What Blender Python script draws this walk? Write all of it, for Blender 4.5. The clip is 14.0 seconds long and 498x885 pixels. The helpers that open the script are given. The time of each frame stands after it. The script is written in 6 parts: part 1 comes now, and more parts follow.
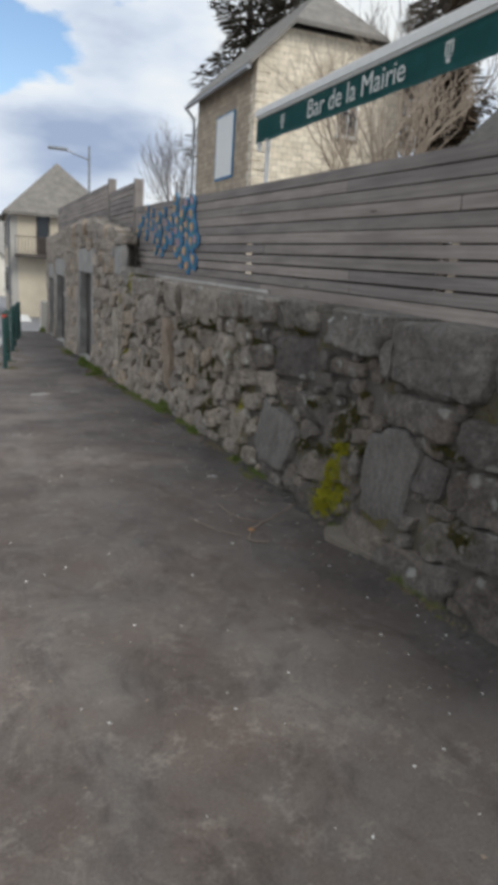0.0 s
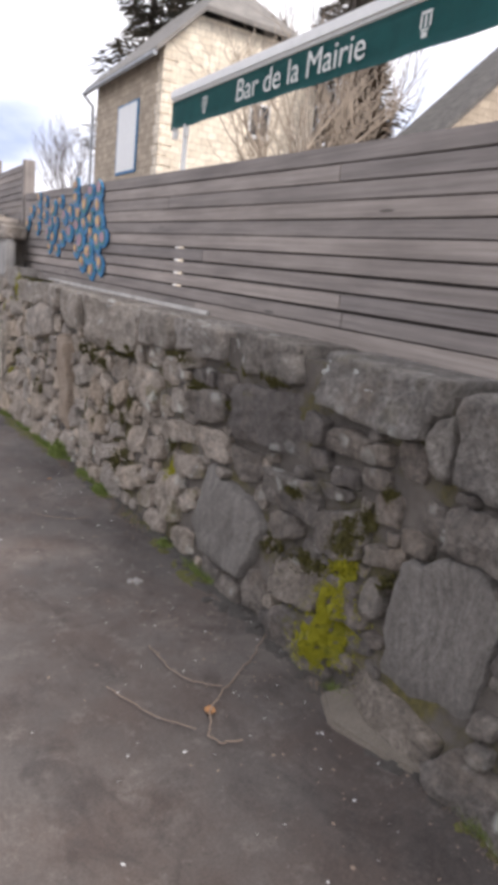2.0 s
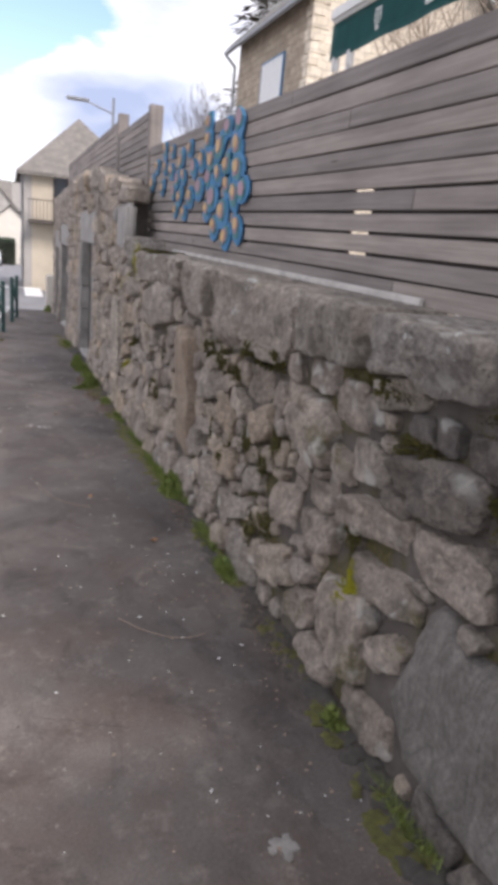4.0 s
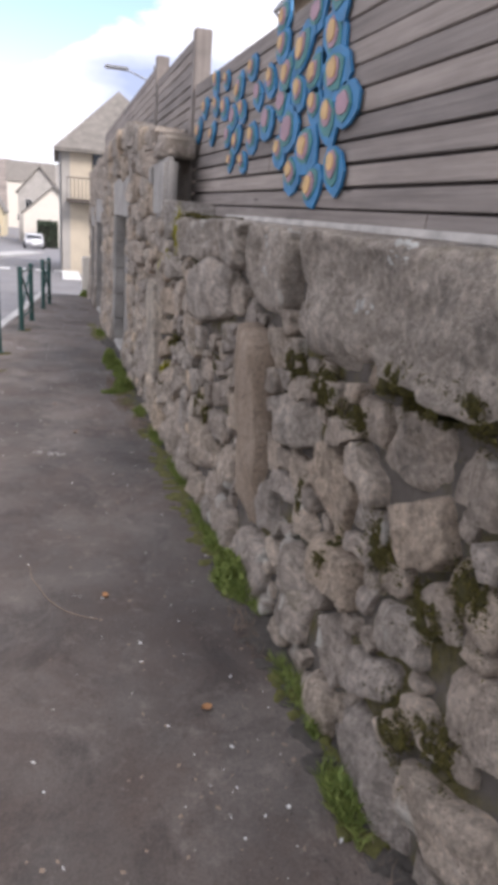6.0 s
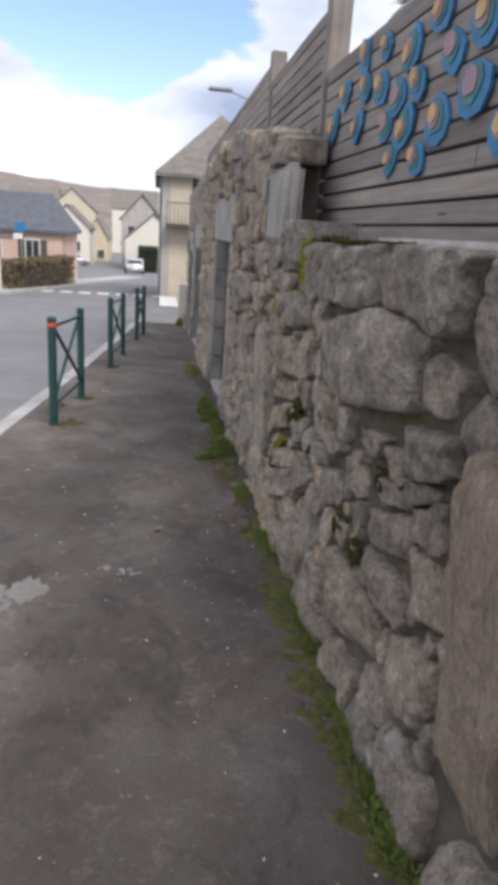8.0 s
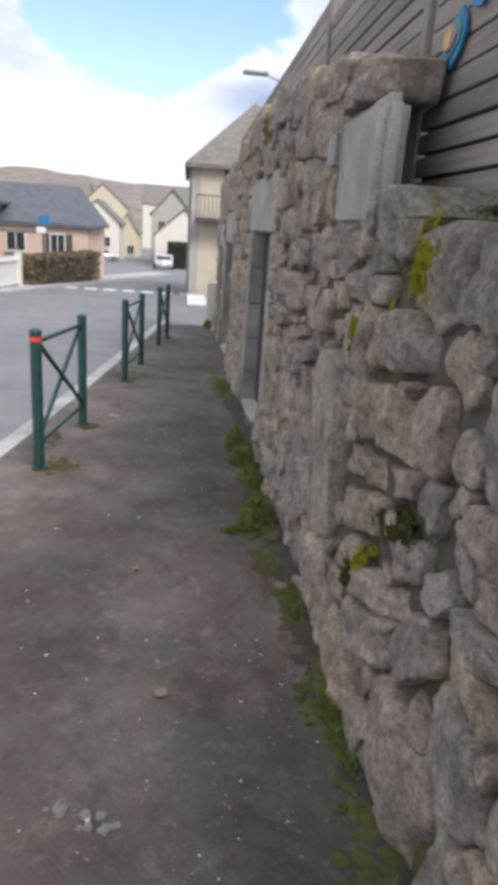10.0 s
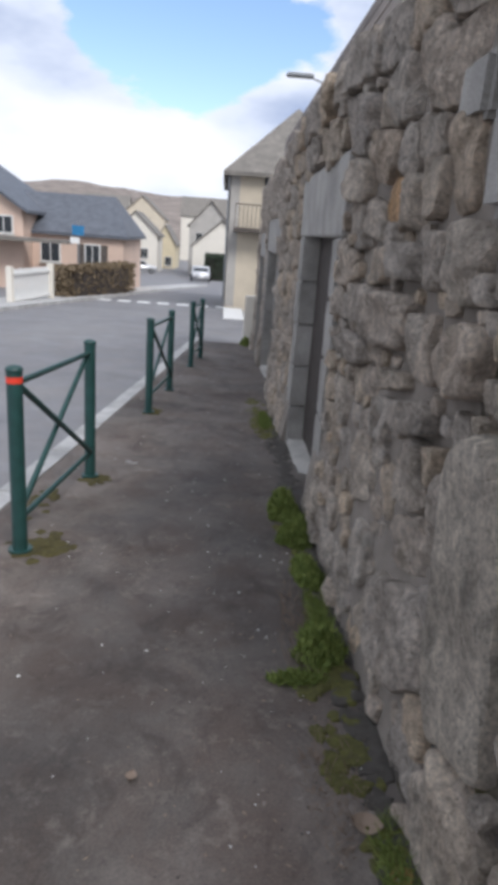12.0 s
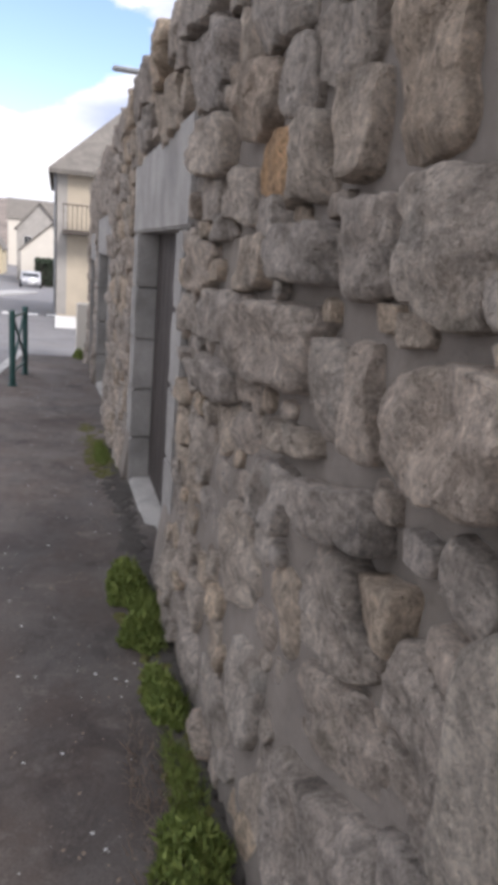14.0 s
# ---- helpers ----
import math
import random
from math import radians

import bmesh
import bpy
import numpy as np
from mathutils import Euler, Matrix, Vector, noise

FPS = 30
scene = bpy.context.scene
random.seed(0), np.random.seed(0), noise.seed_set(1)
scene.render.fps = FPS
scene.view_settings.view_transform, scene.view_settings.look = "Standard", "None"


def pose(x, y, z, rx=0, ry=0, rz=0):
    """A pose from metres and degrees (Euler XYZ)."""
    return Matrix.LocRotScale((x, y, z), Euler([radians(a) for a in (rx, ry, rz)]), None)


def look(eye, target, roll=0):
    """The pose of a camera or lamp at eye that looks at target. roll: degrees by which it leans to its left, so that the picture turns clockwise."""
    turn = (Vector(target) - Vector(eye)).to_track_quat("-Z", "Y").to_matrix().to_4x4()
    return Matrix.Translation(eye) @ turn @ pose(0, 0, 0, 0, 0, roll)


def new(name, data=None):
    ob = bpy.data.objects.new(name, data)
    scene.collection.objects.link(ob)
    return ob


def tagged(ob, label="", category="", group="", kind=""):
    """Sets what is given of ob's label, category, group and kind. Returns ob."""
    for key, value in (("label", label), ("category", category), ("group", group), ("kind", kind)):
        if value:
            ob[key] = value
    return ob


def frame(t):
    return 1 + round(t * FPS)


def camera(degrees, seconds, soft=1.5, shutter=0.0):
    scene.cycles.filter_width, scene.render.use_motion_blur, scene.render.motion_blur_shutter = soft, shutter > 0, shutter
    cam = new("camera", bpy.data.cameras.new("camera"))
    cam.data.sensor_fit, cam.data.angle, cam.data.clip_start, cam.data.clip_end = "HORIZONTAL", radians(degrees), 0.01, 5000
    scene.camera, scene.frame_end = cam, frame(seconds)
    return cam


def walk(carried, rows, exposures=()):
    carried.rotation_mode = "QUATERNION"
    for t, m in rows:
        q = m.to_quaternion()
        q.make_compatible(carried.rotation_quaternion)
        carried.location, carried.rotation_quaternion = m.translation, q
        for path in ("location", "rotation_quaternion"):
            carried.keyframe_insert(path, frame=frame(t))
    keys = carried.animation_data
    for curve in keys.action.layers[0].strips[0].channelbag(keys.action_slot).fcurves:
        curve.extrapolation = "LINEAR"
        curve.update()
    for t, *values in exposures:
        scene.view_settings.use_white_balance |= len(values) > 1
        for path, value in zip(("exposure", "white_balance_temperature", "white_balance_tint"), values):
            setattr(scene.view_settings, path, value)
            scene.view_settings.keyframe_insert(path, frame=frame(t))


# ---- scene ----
cam = camera(41.0, 14.0, 6.0)
METRES, EYE, TILT, LEAN, TURN = 10.4, 1.5, 0.0, 0.0, -22.4
ROWS = [
    (0.0, 0.0, 0.0, 0.0, 0.95, -14.74, -3.6),
    (0.5, -0.0105, 0.0315, 0.0033, -3.42, -18.0, -5.91),
    (1.0, -0.0106, 0.0698, 0.0074, -7.0, -15.84, -5.07),
    (1.5, -0.0199, 0.1072, 0.0025, -8.89, -16.45, -5.92),
    (2.0, -0.0245, 0.1463, 0.0041, -7.65, -13.76, -6.16),
    (2.5, -0.0254, 0.1911, 0.0017, -9.56, -13.65, -5.97),
    (3.0, -0.0357, 0.2348, 0.0024, -3.08, -16.0, -3.97),
    (3.5, -0.036, 0.2786, 0.0004, 1.97, -16.63, -5.07),
    (6.0, -0.0698, 0.4681, -0.0175, 7.07, -18.74, -4.44),
    (6.5, -0.0762, 0.5001, -0.0144, 8.23, -19.12, -6.14),
    (7.0, -0.0951, 0.5331, -0.0183, 10.7, -19.39, -5.4),
    (7.5, -0.1043, 0.5684, -0.0196, 13.41, -17.16, -5.09),
    (8.0, -0.116, 0.6002, -0.0189, 14.91, -17.48, -3.63),
    (10.5, -0.1765, 0.7681, -0.029, 17.96, -17.93, -4.25),
    (11.0, -0.1892, 0.7951, -0.0315, 17.9, -17.61, -4.94),
    (11.5, -0.2067, 0.8221, -0.032, 16.78, -19.31, -6.46),
    (12.0, -0.2121, 0.853, -0.0322, 20.49, -17.16, -3.94),
    (12.5, -0.2207, 0.8755, -0.035, 19.46, -17.85, -3.87),
    (13.0, -0.2376, 0.895, -0.0357, 15.86, -18.35, -6.13),
    (13.5, -0.2394, 0.9191, -0.0406, 13.93, -18.16, -5.07),
    (14.0, -0.2372, 0.9452, -0.0384, 6.99, -15.53, -5.02),
]
walk(cam, [(t, pose(0, 0, EYE, TILT, LEAN, TURN) @ pose(METRES * x, METRES * y, METRES * z, 90 + pitch, roll, yaw)) for t, x, y, z, yaw, pitch, roll in ROWS],
     [(0.0, -0.17, 6300, 7), (0.5, 0.38, 6600, 15), (1.0, 0.38, 6580, 16), (1.5, 0.58, 6500, 16), (2.0, 0.6, 6500, 16), (2.5, 0.47, 6450, 17), (3.0, 0.55, 6450, 17), (3.5, 0.4, 6450, 17), (6.0, 0.52, 6450, 18), (6.5, 0.40, 6450, 18), (7.0, 0.47, 6450, 17), (7.5, 0.42, 6450, 16), (8.0, 0.12, 6350, 14), (10.5, 0.24, 6300, 12), (11.5, 0.10, 6150, 11), (12.5, -0.03, 6050, 13), (13.0, 0.22, 6200, 13), (13.5, 0.30, 6350, 15), (14.0, 0.34, 6400, 16)])


# ---- world, sun ----
def ramp_node(nt, stops):
    n = nt.nodes.new("ShaderNodeValToRGB")
    el = n.color_ramp.elements
    while len(el) < len(stops):
        el.new(0.5)
    for e, (p, c) in zip(el, stops):
        e.position = p
        e.color = (*c, 1) if len(c) == 3 else c
    return n


world = bpy.data.worlds.new("sky")
scene.world = world
world.use_nodes = True
wn = world.node_tree
wn.nodes.clear()
w_out = wn.nodes.new("ShaderNodeOutputWorld")
sky = wn.nodes.new("ShaderNodeTexSky")
sky.sky_type, sky.sun_disc = "NISHITA", False
sky.sun_elevation, sky.sun_rotation = radians(46), radians(149)
sky.dust_density = 0.6
w_blue = wn.nodes.new("ShaderNodeBackground")
w_blue.inputs["Strength"].default_value = 0.19
wn.links.new(sky.outputs["Color"], w_blue.inputs["Color"])
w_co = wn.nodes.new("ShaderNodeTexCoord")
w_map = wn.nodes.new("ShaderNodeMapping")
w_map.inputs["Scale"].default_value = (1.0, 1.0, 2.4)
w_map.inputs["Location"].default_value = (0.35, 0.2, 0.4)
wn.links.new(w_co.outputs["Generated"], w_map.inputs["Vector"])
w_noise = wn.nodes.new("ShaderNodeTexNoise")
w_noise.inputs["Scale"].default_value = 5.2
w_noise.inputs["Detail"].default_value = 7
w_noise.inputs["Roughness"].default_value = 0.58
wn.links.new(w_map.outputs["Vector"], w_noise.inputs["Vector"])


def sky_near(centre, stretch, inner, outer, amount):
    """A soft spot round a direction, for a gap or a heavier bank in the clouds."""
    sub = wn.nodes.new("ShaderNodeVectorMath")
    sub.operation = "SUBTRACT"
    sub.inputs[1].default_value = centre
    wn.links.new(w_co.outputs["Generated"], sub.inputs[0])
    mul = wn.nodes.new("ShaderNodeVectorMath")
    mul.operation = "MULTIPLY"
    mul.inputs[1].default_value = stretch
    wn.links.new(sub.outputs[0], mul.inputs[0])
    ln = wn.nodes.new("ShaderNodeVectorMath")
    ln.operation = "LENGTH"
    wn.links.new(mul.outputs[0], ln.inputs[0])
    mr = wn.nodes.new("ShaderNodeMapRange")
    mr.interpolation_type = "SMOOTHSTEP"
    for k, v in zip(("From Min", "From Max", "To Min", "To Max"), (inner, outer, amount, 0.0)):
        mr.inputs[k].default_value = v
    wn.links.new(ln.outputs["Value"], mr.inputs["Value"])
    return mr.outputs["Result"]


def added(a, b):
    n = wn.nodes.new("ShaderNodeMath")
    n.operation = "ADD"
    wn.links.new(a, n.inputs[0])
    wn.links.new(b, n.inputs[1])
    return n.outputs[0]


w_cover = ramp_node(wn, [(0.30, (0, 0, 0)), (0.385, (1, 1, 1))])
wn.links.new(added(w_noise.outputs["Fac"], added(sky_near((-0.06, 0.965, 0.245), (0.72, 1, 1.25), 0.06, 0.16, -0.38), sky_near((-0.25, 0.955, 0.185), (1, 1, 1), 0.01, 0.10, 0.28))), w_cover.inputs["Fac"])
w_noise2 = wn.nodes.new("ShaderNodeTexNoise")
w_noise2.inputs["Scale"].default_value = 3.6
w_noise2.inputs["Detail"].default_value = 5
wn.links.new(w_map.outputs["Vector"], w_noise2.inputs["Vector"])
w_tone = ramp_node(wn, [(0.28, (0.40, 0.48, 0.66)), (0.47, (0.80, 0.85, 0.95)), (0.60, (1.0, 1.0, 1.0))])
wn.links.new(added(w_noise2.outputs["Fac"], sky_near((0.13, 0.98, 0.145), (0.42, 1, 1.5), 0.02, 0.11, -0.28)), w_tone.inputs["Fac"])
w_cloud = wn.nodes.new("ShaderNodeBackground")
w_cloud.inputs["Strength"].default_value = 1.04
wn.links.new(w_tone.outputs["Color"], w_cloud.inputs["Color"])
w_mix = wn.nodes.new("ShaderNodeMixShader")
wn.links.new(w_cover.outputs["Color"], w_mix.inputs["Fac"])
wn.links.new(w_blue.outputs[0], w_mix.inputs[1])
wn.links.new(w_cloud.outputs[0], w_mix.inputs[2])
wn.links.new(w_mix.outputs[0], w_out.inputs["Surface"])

sun = new("sun", bpy.data.lights.new("sun", "SUN"))
sun.data.energy, sun.data.angle, sun.data.color = 2.7, radians(24), (1.0, 0.95, 0.88)
sun.matrix_world = look((9.0, -15.0, 18.0), (0, 0, 0))


# ---- materials ----
class Mat:
    """A node material under construction."""

    def __init__(self, name, rough=0.9, metal=0.0):
        self.m = bpy.data.materials.new(name)
        self.m.use_nodes = True
        self.t = self.m.node_tree
        self.b = self.t.nodes["Principled BSDF"]
        self.b.inputs["Roughness"].default_value = rough
        self.b.inputs["Metallic"].default_value = metal
        self.co = self.t.nodes.new("ShaderNodeTexCoord").outputs["Object"]

    def link(self, a, b):
        self.t.links.new(a, b)

    def scaled(self, sx, sy, sz, vec=None):
        n = self.t.nodes.new("ShaderNodeMapping")
        n.inputs["Scale"].default_value = (sx, sy, sz)
        self.link(vec or self.co, n.inputs["Vector"])
        return n.outputs["Vector"]

    def world_vec(self):
        return self.t.nodes.new("ShaderNodeNewGeometry").outputs["Position"]

    def noise(self, scale, detail=5, rough=0.6, vec=None, dist=0.0):
        n = self.t.nodes.new("ShaderNodeTexNoise")
        n.inputs["Scale"].default_value = scale
        n.inputs["Detail"].default_value = detail
        n.inputs["Roughness"].default_value = rough
        n.inputs["Distortion"].default_value = dist
        self.link(vec or self.co, n.inputs["Vector"])
        return n.outputs["Fac"]

    def voro(self, scale, vec=None, feature="F1"):
        n = self.t.nodes.new("ShaderNodeTexVoronoi")
        n.feature = feature
        n.inputs["Scale"].default_value = scale
        self.link(vec or self.co, n.inputs["Vector"])
        return n.outputs["Distance"]

    def ramp(self, fac, *stops):
        n = ramp_node(self.t, stops)
        self.link(fac, n.inputs["Fac"])
        return n.outputs["Color"]

    def mix(self, fac, a, b, mode="MIX"):
        n = self.t.nodes.new("ShaderNodeMix")
        n.data_type, n.blend_type = "RGBA", mode
        for sock, v in ((n.inputs[0], fac), (n.inputs[6], a), (n.inputs[7], b)):
            if isinstance(v, (int, float)):
                sock.default_value = v
            elif isinstance(v, tuple):
                sock.default_value = (*v, 1)
            else:
                self.link(v, sock)
        return n.outputs[2]

    def math(self, op, a, b=0.0):
        n = self.t.nodes.new("ShaderNodeMath")
        n.operation = op
        for sock, v in ((n.inputs[0], a), (n.inputs[1], b)):
            if isinstance(v, (int, float)):
                sock.default_value = v
            else:
                self.link(v, sock)
        return n.outputs[0]

    def rnd(self):
        return self.t.nodes.new("ShaderNodeObjectInfo").outputs["Random"]

    def island(self):
        return self.t.nodes.new("ShaderNodeNewGeometry").outputs["Random Per Island"]

    def color(self, c):
        if isinstance(c, tuple):
            self.b.inputs["Base Color"].default_value = (*c, 1)
        else:
            self.link(c, self.b.inputs["Base Color"])
        return self

    def rough(self, r):
        self.link(r, self.b.inputs["Roughness"])
        return self

    def bump(self, h, dist=0.01, strength=0.6):
        n = self.t.nodes.new("ShaderNodeBump")
        n.inputs["Distance"].default_value = dist
        n.inputs["Strength"].default_value = strength
        self.link(h, n.inputs["Height"])
        self.link(n.outputs["Normal"], self.b.inputs["Normal"])
        return self


G1, G0 = (1, 1, 1), (0, 0, 0)


def asphalt(name, dark, light, speck, brown):
    m = Mat(name, 0.8)
    v = m.world_vec()
    base = m.ramp(m.noise(1.4, 7, 0.68, v, 0.4), (0.30, dark), (0.68, light))
    earth = m.ramp(m.noise(2.3, 6, 0.7, m.scaled(1, 0.8, 1, v)), (0.42, G0), (0.62, (0.8, 0.8, 0.8)))
    c = m.mix(earth, base, brown)
    fine = m.ramp(m.noise(130, 3, 0.6, v), (0.3, (0.78, 0.78, 0.78)), (0.72, (1.2, 1.19, 1.18)))
    c = m.mix(1.0, c, fine, "MULTIPLY")
    blotch = m.ramp(m.noise(8, 6, 0.8, v), (0.54, G0), (0.74, (0.55, 0.55, 0.55)))
    c = m.mix(blotch, c, speck)
    small = m.ramp(m.noise(38, 3, 0.6, v), (0.66, G0), (0.76, (0.5, 0.5, 0.5)))
    c = m.mix(small, c, speck)
    patch = m.ramp(m.noise(0.55, 3, 0.5, v, 0.6), (0.42, (0.70, 0.69, 0.69) if brown[0] < 0.1 else (0.92, 0.92, 0.93)), (0.6, (1.22, 1.20, 1.18) if brown[0] < 0.1 else (1.05, 1.05, 1.04)))
    c = m.mix(1.0, c, patch, "MULTIPLY")
    streak = m.ramp(m.noise(3.6, 7, 0.78, m.scaled(1, 0.7, 1, v), 0.7), (0.50, (1.12, 1.08, 1.02)), (0.62, (0.74, 0.70, 0.66)))
    if name == "footway_asphalt":
        c = m.mix(1.0, c, streak, "MULTIPLY")
        c = m.mix(1.0, c, (0.99, 0.98, 0.96), "MULTIPLY")
    m.color(c)
    m.rough(m.ramp(m.noise(2.0, 4, 0.6, v), (0.3, (0.66, 0.66, 0.66)), (0.7, (0.88, 0.88, 0.88))))
    m.bump(m.mix(0.5, m.noise(110, 3, 0.7, v), m.noise(22, 5, 0.7, v)), 0.006, 0.6)
    return m.m


def stone(name, tones, lichen=0.6, moss=0.5, coarse=1.0):
    """Weathered rubble stone: tone by piece, grain, pale lichen spots, moss patches."""
    m = Mat(name, 0.95)
    v = m.world_vec()
    n = len(tones)
    base = m.ramp(m.rnd(), *[(i / (n - 1), t) for i, t in enumerate(tones)])
    big = m.ramp(m.noise(4.5, 6, 0.7, v), (0.25, (0.52, 0.50, 0.48)), (0.75, (1.36, 1.35, 1.32)))
    c = m.mix(1.0, base, big, "MULTIPLY")
    grain = m.ramp(m.noise(46 * coarse, 5, 0.8, v), (0.30, (0.58, 0.58, 0.58)), (0.70, (1.42, 1.41, 1.40)))
    c = m.mix(1.0, c, grain, "MULTIPLY")
    mid = m.ramp(m.noise(17, 6, 0.75, v, 0.6), (0.30, (0.60, 0.59, 0.58)), (0.70, (1.36, 1.35, 1.33)))
    c = m.mix(1.0, c, mid, "MULTIPLY")
    pits = m.ramp(m.noise(64, 3, 0.7, v), (0.30, (0.45, 0.44, 0.43)), (0.40, G1))
    c = m.mix(1.0, c, pits, "MULTIPLY")
    crust = m.ramp(m.noise(11, 7, 0.8, m.scaled(1, 1, 0.8, v), 0.8), (0.55, G0), (0.70, (0.5, 0.5, 0.5)))
    c = m.mix(crust, c, m.mix(1.0, base, (1.75, 1.72, 1.68), "MULTIPLY"))
    rust = m.ramp(m.noise(3.1, 4, 0.6, m.scaled(1, 1.3, 1, v)), (0.56, G0), (0.72, (0.3, 0.3, 0.3)))
    c = m.mix(rust, c, (0.24, 0.175, 0.125))
    dark = m.ramp(m.noise(6.5, 6, 0.8, v, 0.5), (0.52, G0), (0.68, (0.6, 0.6, 0.6)))
    c = m.mix(dark, c, (0.075, 0.07, 0.066))
    pale = m.ramp(m.voro(7.5, m.mix(0.06, v, m.noise(22, 3, 0.6, v), "ADD")), (0.20, (lichen, lichen, lichen)), (0.30, G0))
    keep = m.ramp(m.noise(2.3, 3, 0.6, v), (0.50, G0), (0.60, G1))
    c = m.mix(m.mix(1.0, pale, keep, "MULTIPLY"), c, (0.62, 0.62, 0.58))
    green = m.ramp(m.noise(2.0, 7, 0.68, m.scaled(1, 1, 1.4, v)), (0.60, G0), (0.68, (moss, moss, moss)))
    c = m.mix(green, c, m.ramp(m.noise(40, 3, 0.6, v), (0.3, (0.05, 0.045, 0.015)), (0.7, (0.14, 0.12, 0.03))))
    c = m.mix(1.0, c, (1.36, 1.345, 1.30), "MULTIPLY")
    m.color(c)
    h = m.mix(0.25, m.mix(0.55, m.noise(9, 6, 0.7, v), m.noise(30 * coarse, 7, 0.75, v)), m.noise(110, 3, 0.7, v))
    m.bump(h, 0.085, 1.0)
    return m.m


M_PAVE = asphalt("footway_asphalt", (0.072, 0.066, 0.064), (0.145, 0.132, 0.126), (0.27, 0.25, 0.235), (0.085, 0.066, 0.058))
M_ROAD = asphalt("road_asphalt", (0.17, 0.17, 0.18), (0.23, 0.23, 0.24), (0.28, 0.28, 0.28), (0.20, 0.19, 0.19))
M_STONE = stone("rubble_stone", [(0.29, 0.255, 0.23), (0.40, 0.352, 0.31), (0.33, 0.295, 0.272), (0.42, 0.36, 0.305), (0.28, 0.252, 0.235), (0.37, 0.335, 0.306)], 0.7, 0.75)
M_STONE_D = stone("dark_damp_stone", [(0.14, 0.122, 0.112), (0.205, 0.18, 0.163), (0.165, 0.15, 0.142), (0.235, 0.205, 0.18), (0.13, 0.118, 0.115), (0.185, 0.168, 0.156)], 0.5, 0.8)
M_STONE_B = stone("warm_rubble_stone", [(0.38, 0.335, 0.30), (0.45, 0.39, 0.34), (0.36, 0.325, 0.30), (0.42, 0.375, 0.335), (0.46, 0.38, 0.30), (0.40, 0.365, 0.335), (0.35, 0.32, 0.30)], 0.12, 0.2)
M_COPE = stone("coping_stone", [(0.27, 0.248, 0.23), (0.35, 0.315, 0.285), (0.30, 0.28, 0.268)], 0.4, 0.35)
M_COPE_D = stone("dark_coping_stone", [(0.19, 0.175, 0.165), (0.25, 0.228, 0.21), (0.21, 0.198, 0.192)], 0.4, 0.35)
M_STONE_W = stone("tan_rubble_stone", [(0.40, 0.335, 0.275), (0.37, 0.31, 0.26)], 0.0, 0.05)
M_STONE_O = stone("ochre_rubble_stone", [(0.46, 0.30, 0.17), (0.44, 0.30, 0.19)], 0.0, 0.0)
M_SLAB = stone("coarse_granite_slab", [(0.44, 0.40, 0.355), (0.45, 0.41, 0.365)], 0.0, 0.1, 1.6)


def mortar(name, tones, moss):
    m = Mat(name, 0.97)
    v = m.world_vec()
    c = m.ramp(m.noise(5, 7, 0.7, v), (0.25, tones[0]), (0.55, tones[1]), (0.8, tones[2]))
    green = m.ramp(m.noise(2.6, 6, 0.65, v), (0.50, G0), (0.62, (moss, moss, moss)))
    c = m.mix(green, c, m.ramp(m.noise(50, 3, 0.6, v), (0.3, (0.05, 0.045, 0.012)), (0.7, (0.15, 0.125, 0.03))))
    m.color(c).bump(m.mix(0.4, m.noise(38, 6, 0.75, v), m.noise(9, 5, 0.7, v)), 0.03, 0.9)
    return m.m


M_MORTAR = mortar("dark_old_mortar", ((0.06, 0.052, 0.045), (0.13, 0.112, 0.095), (0.20, 0.175, 0.15)), 0.85)
M_MORTAR_B = mortar("pale_lime_mortar", ((0.20, 0.172, 0.148), (0.28, 0.243, 0.21), (0.35, 0.305, 0.265)), 0.06)


def granite(name, a, b):
    m = Mat(name, 0.85)
    v = m.world_vec()
    c = m.ramp(m.noise(95, 4, 0.8, v), (0.3, a), (0.7, b))
    c = m.mix(1.0, c, m.ramp(m.noise(3.2, 5, 0.6, v), (0.3, (0.68, 0.68, 0.68)), (0.7, (1.2, 1.2, 1.2))), "MULTIPLY")
    m.color(c).bump(m.noise(60, 5, 0.7, v), 0.006, 0.7)
    return m.m


M_GRANITE = granite("grey_granite", (0.24, 0.225, 0.205), (0.42, 0.40, 0.372))
M_GRANITE_W = granite("worn_granite", (0.14, 0.12, 0.095), (0.24, 0.205, 0.165))


def slab(name, a, b, c):
    """A smoother slab of stone: veins, faint stains and fine pits."""
    m = Mat(name, 0.9)
    v = m.world_vec()
    col = m.ramp(m.noise(7, 8, 0.75, m.scaled(1, 1.6, 0.6, v), 0.8), (0.30, a), (0.52, b), (0.74, c))
    fine = m.ramp(m.noise(55, 5, 0.8, v), (0.28, (0.62, 0.62, 0.62)), (0.72, (1.36, 1.35, 1.34)))
    col = m.mix(1.0, col, fine, "MULTIPLY")
    vein = m.ramp(m.noise(3.4, 6, 0.7, m.scaled(1, 2.2, 0.7, v), 1.2), (0.47, G0), (0.50, (0.45, 0.45, 0.45)), (0.53, G0))
    m.color(m.mix(vein, col, tuple(x * 0.45 for x in a)))
    m.bump(m.mix(0.5, m.noise(12, 7, 0.75, v), m.noise(60, 5, 0.8, v)), 0.03, 0.9)
    return m.m


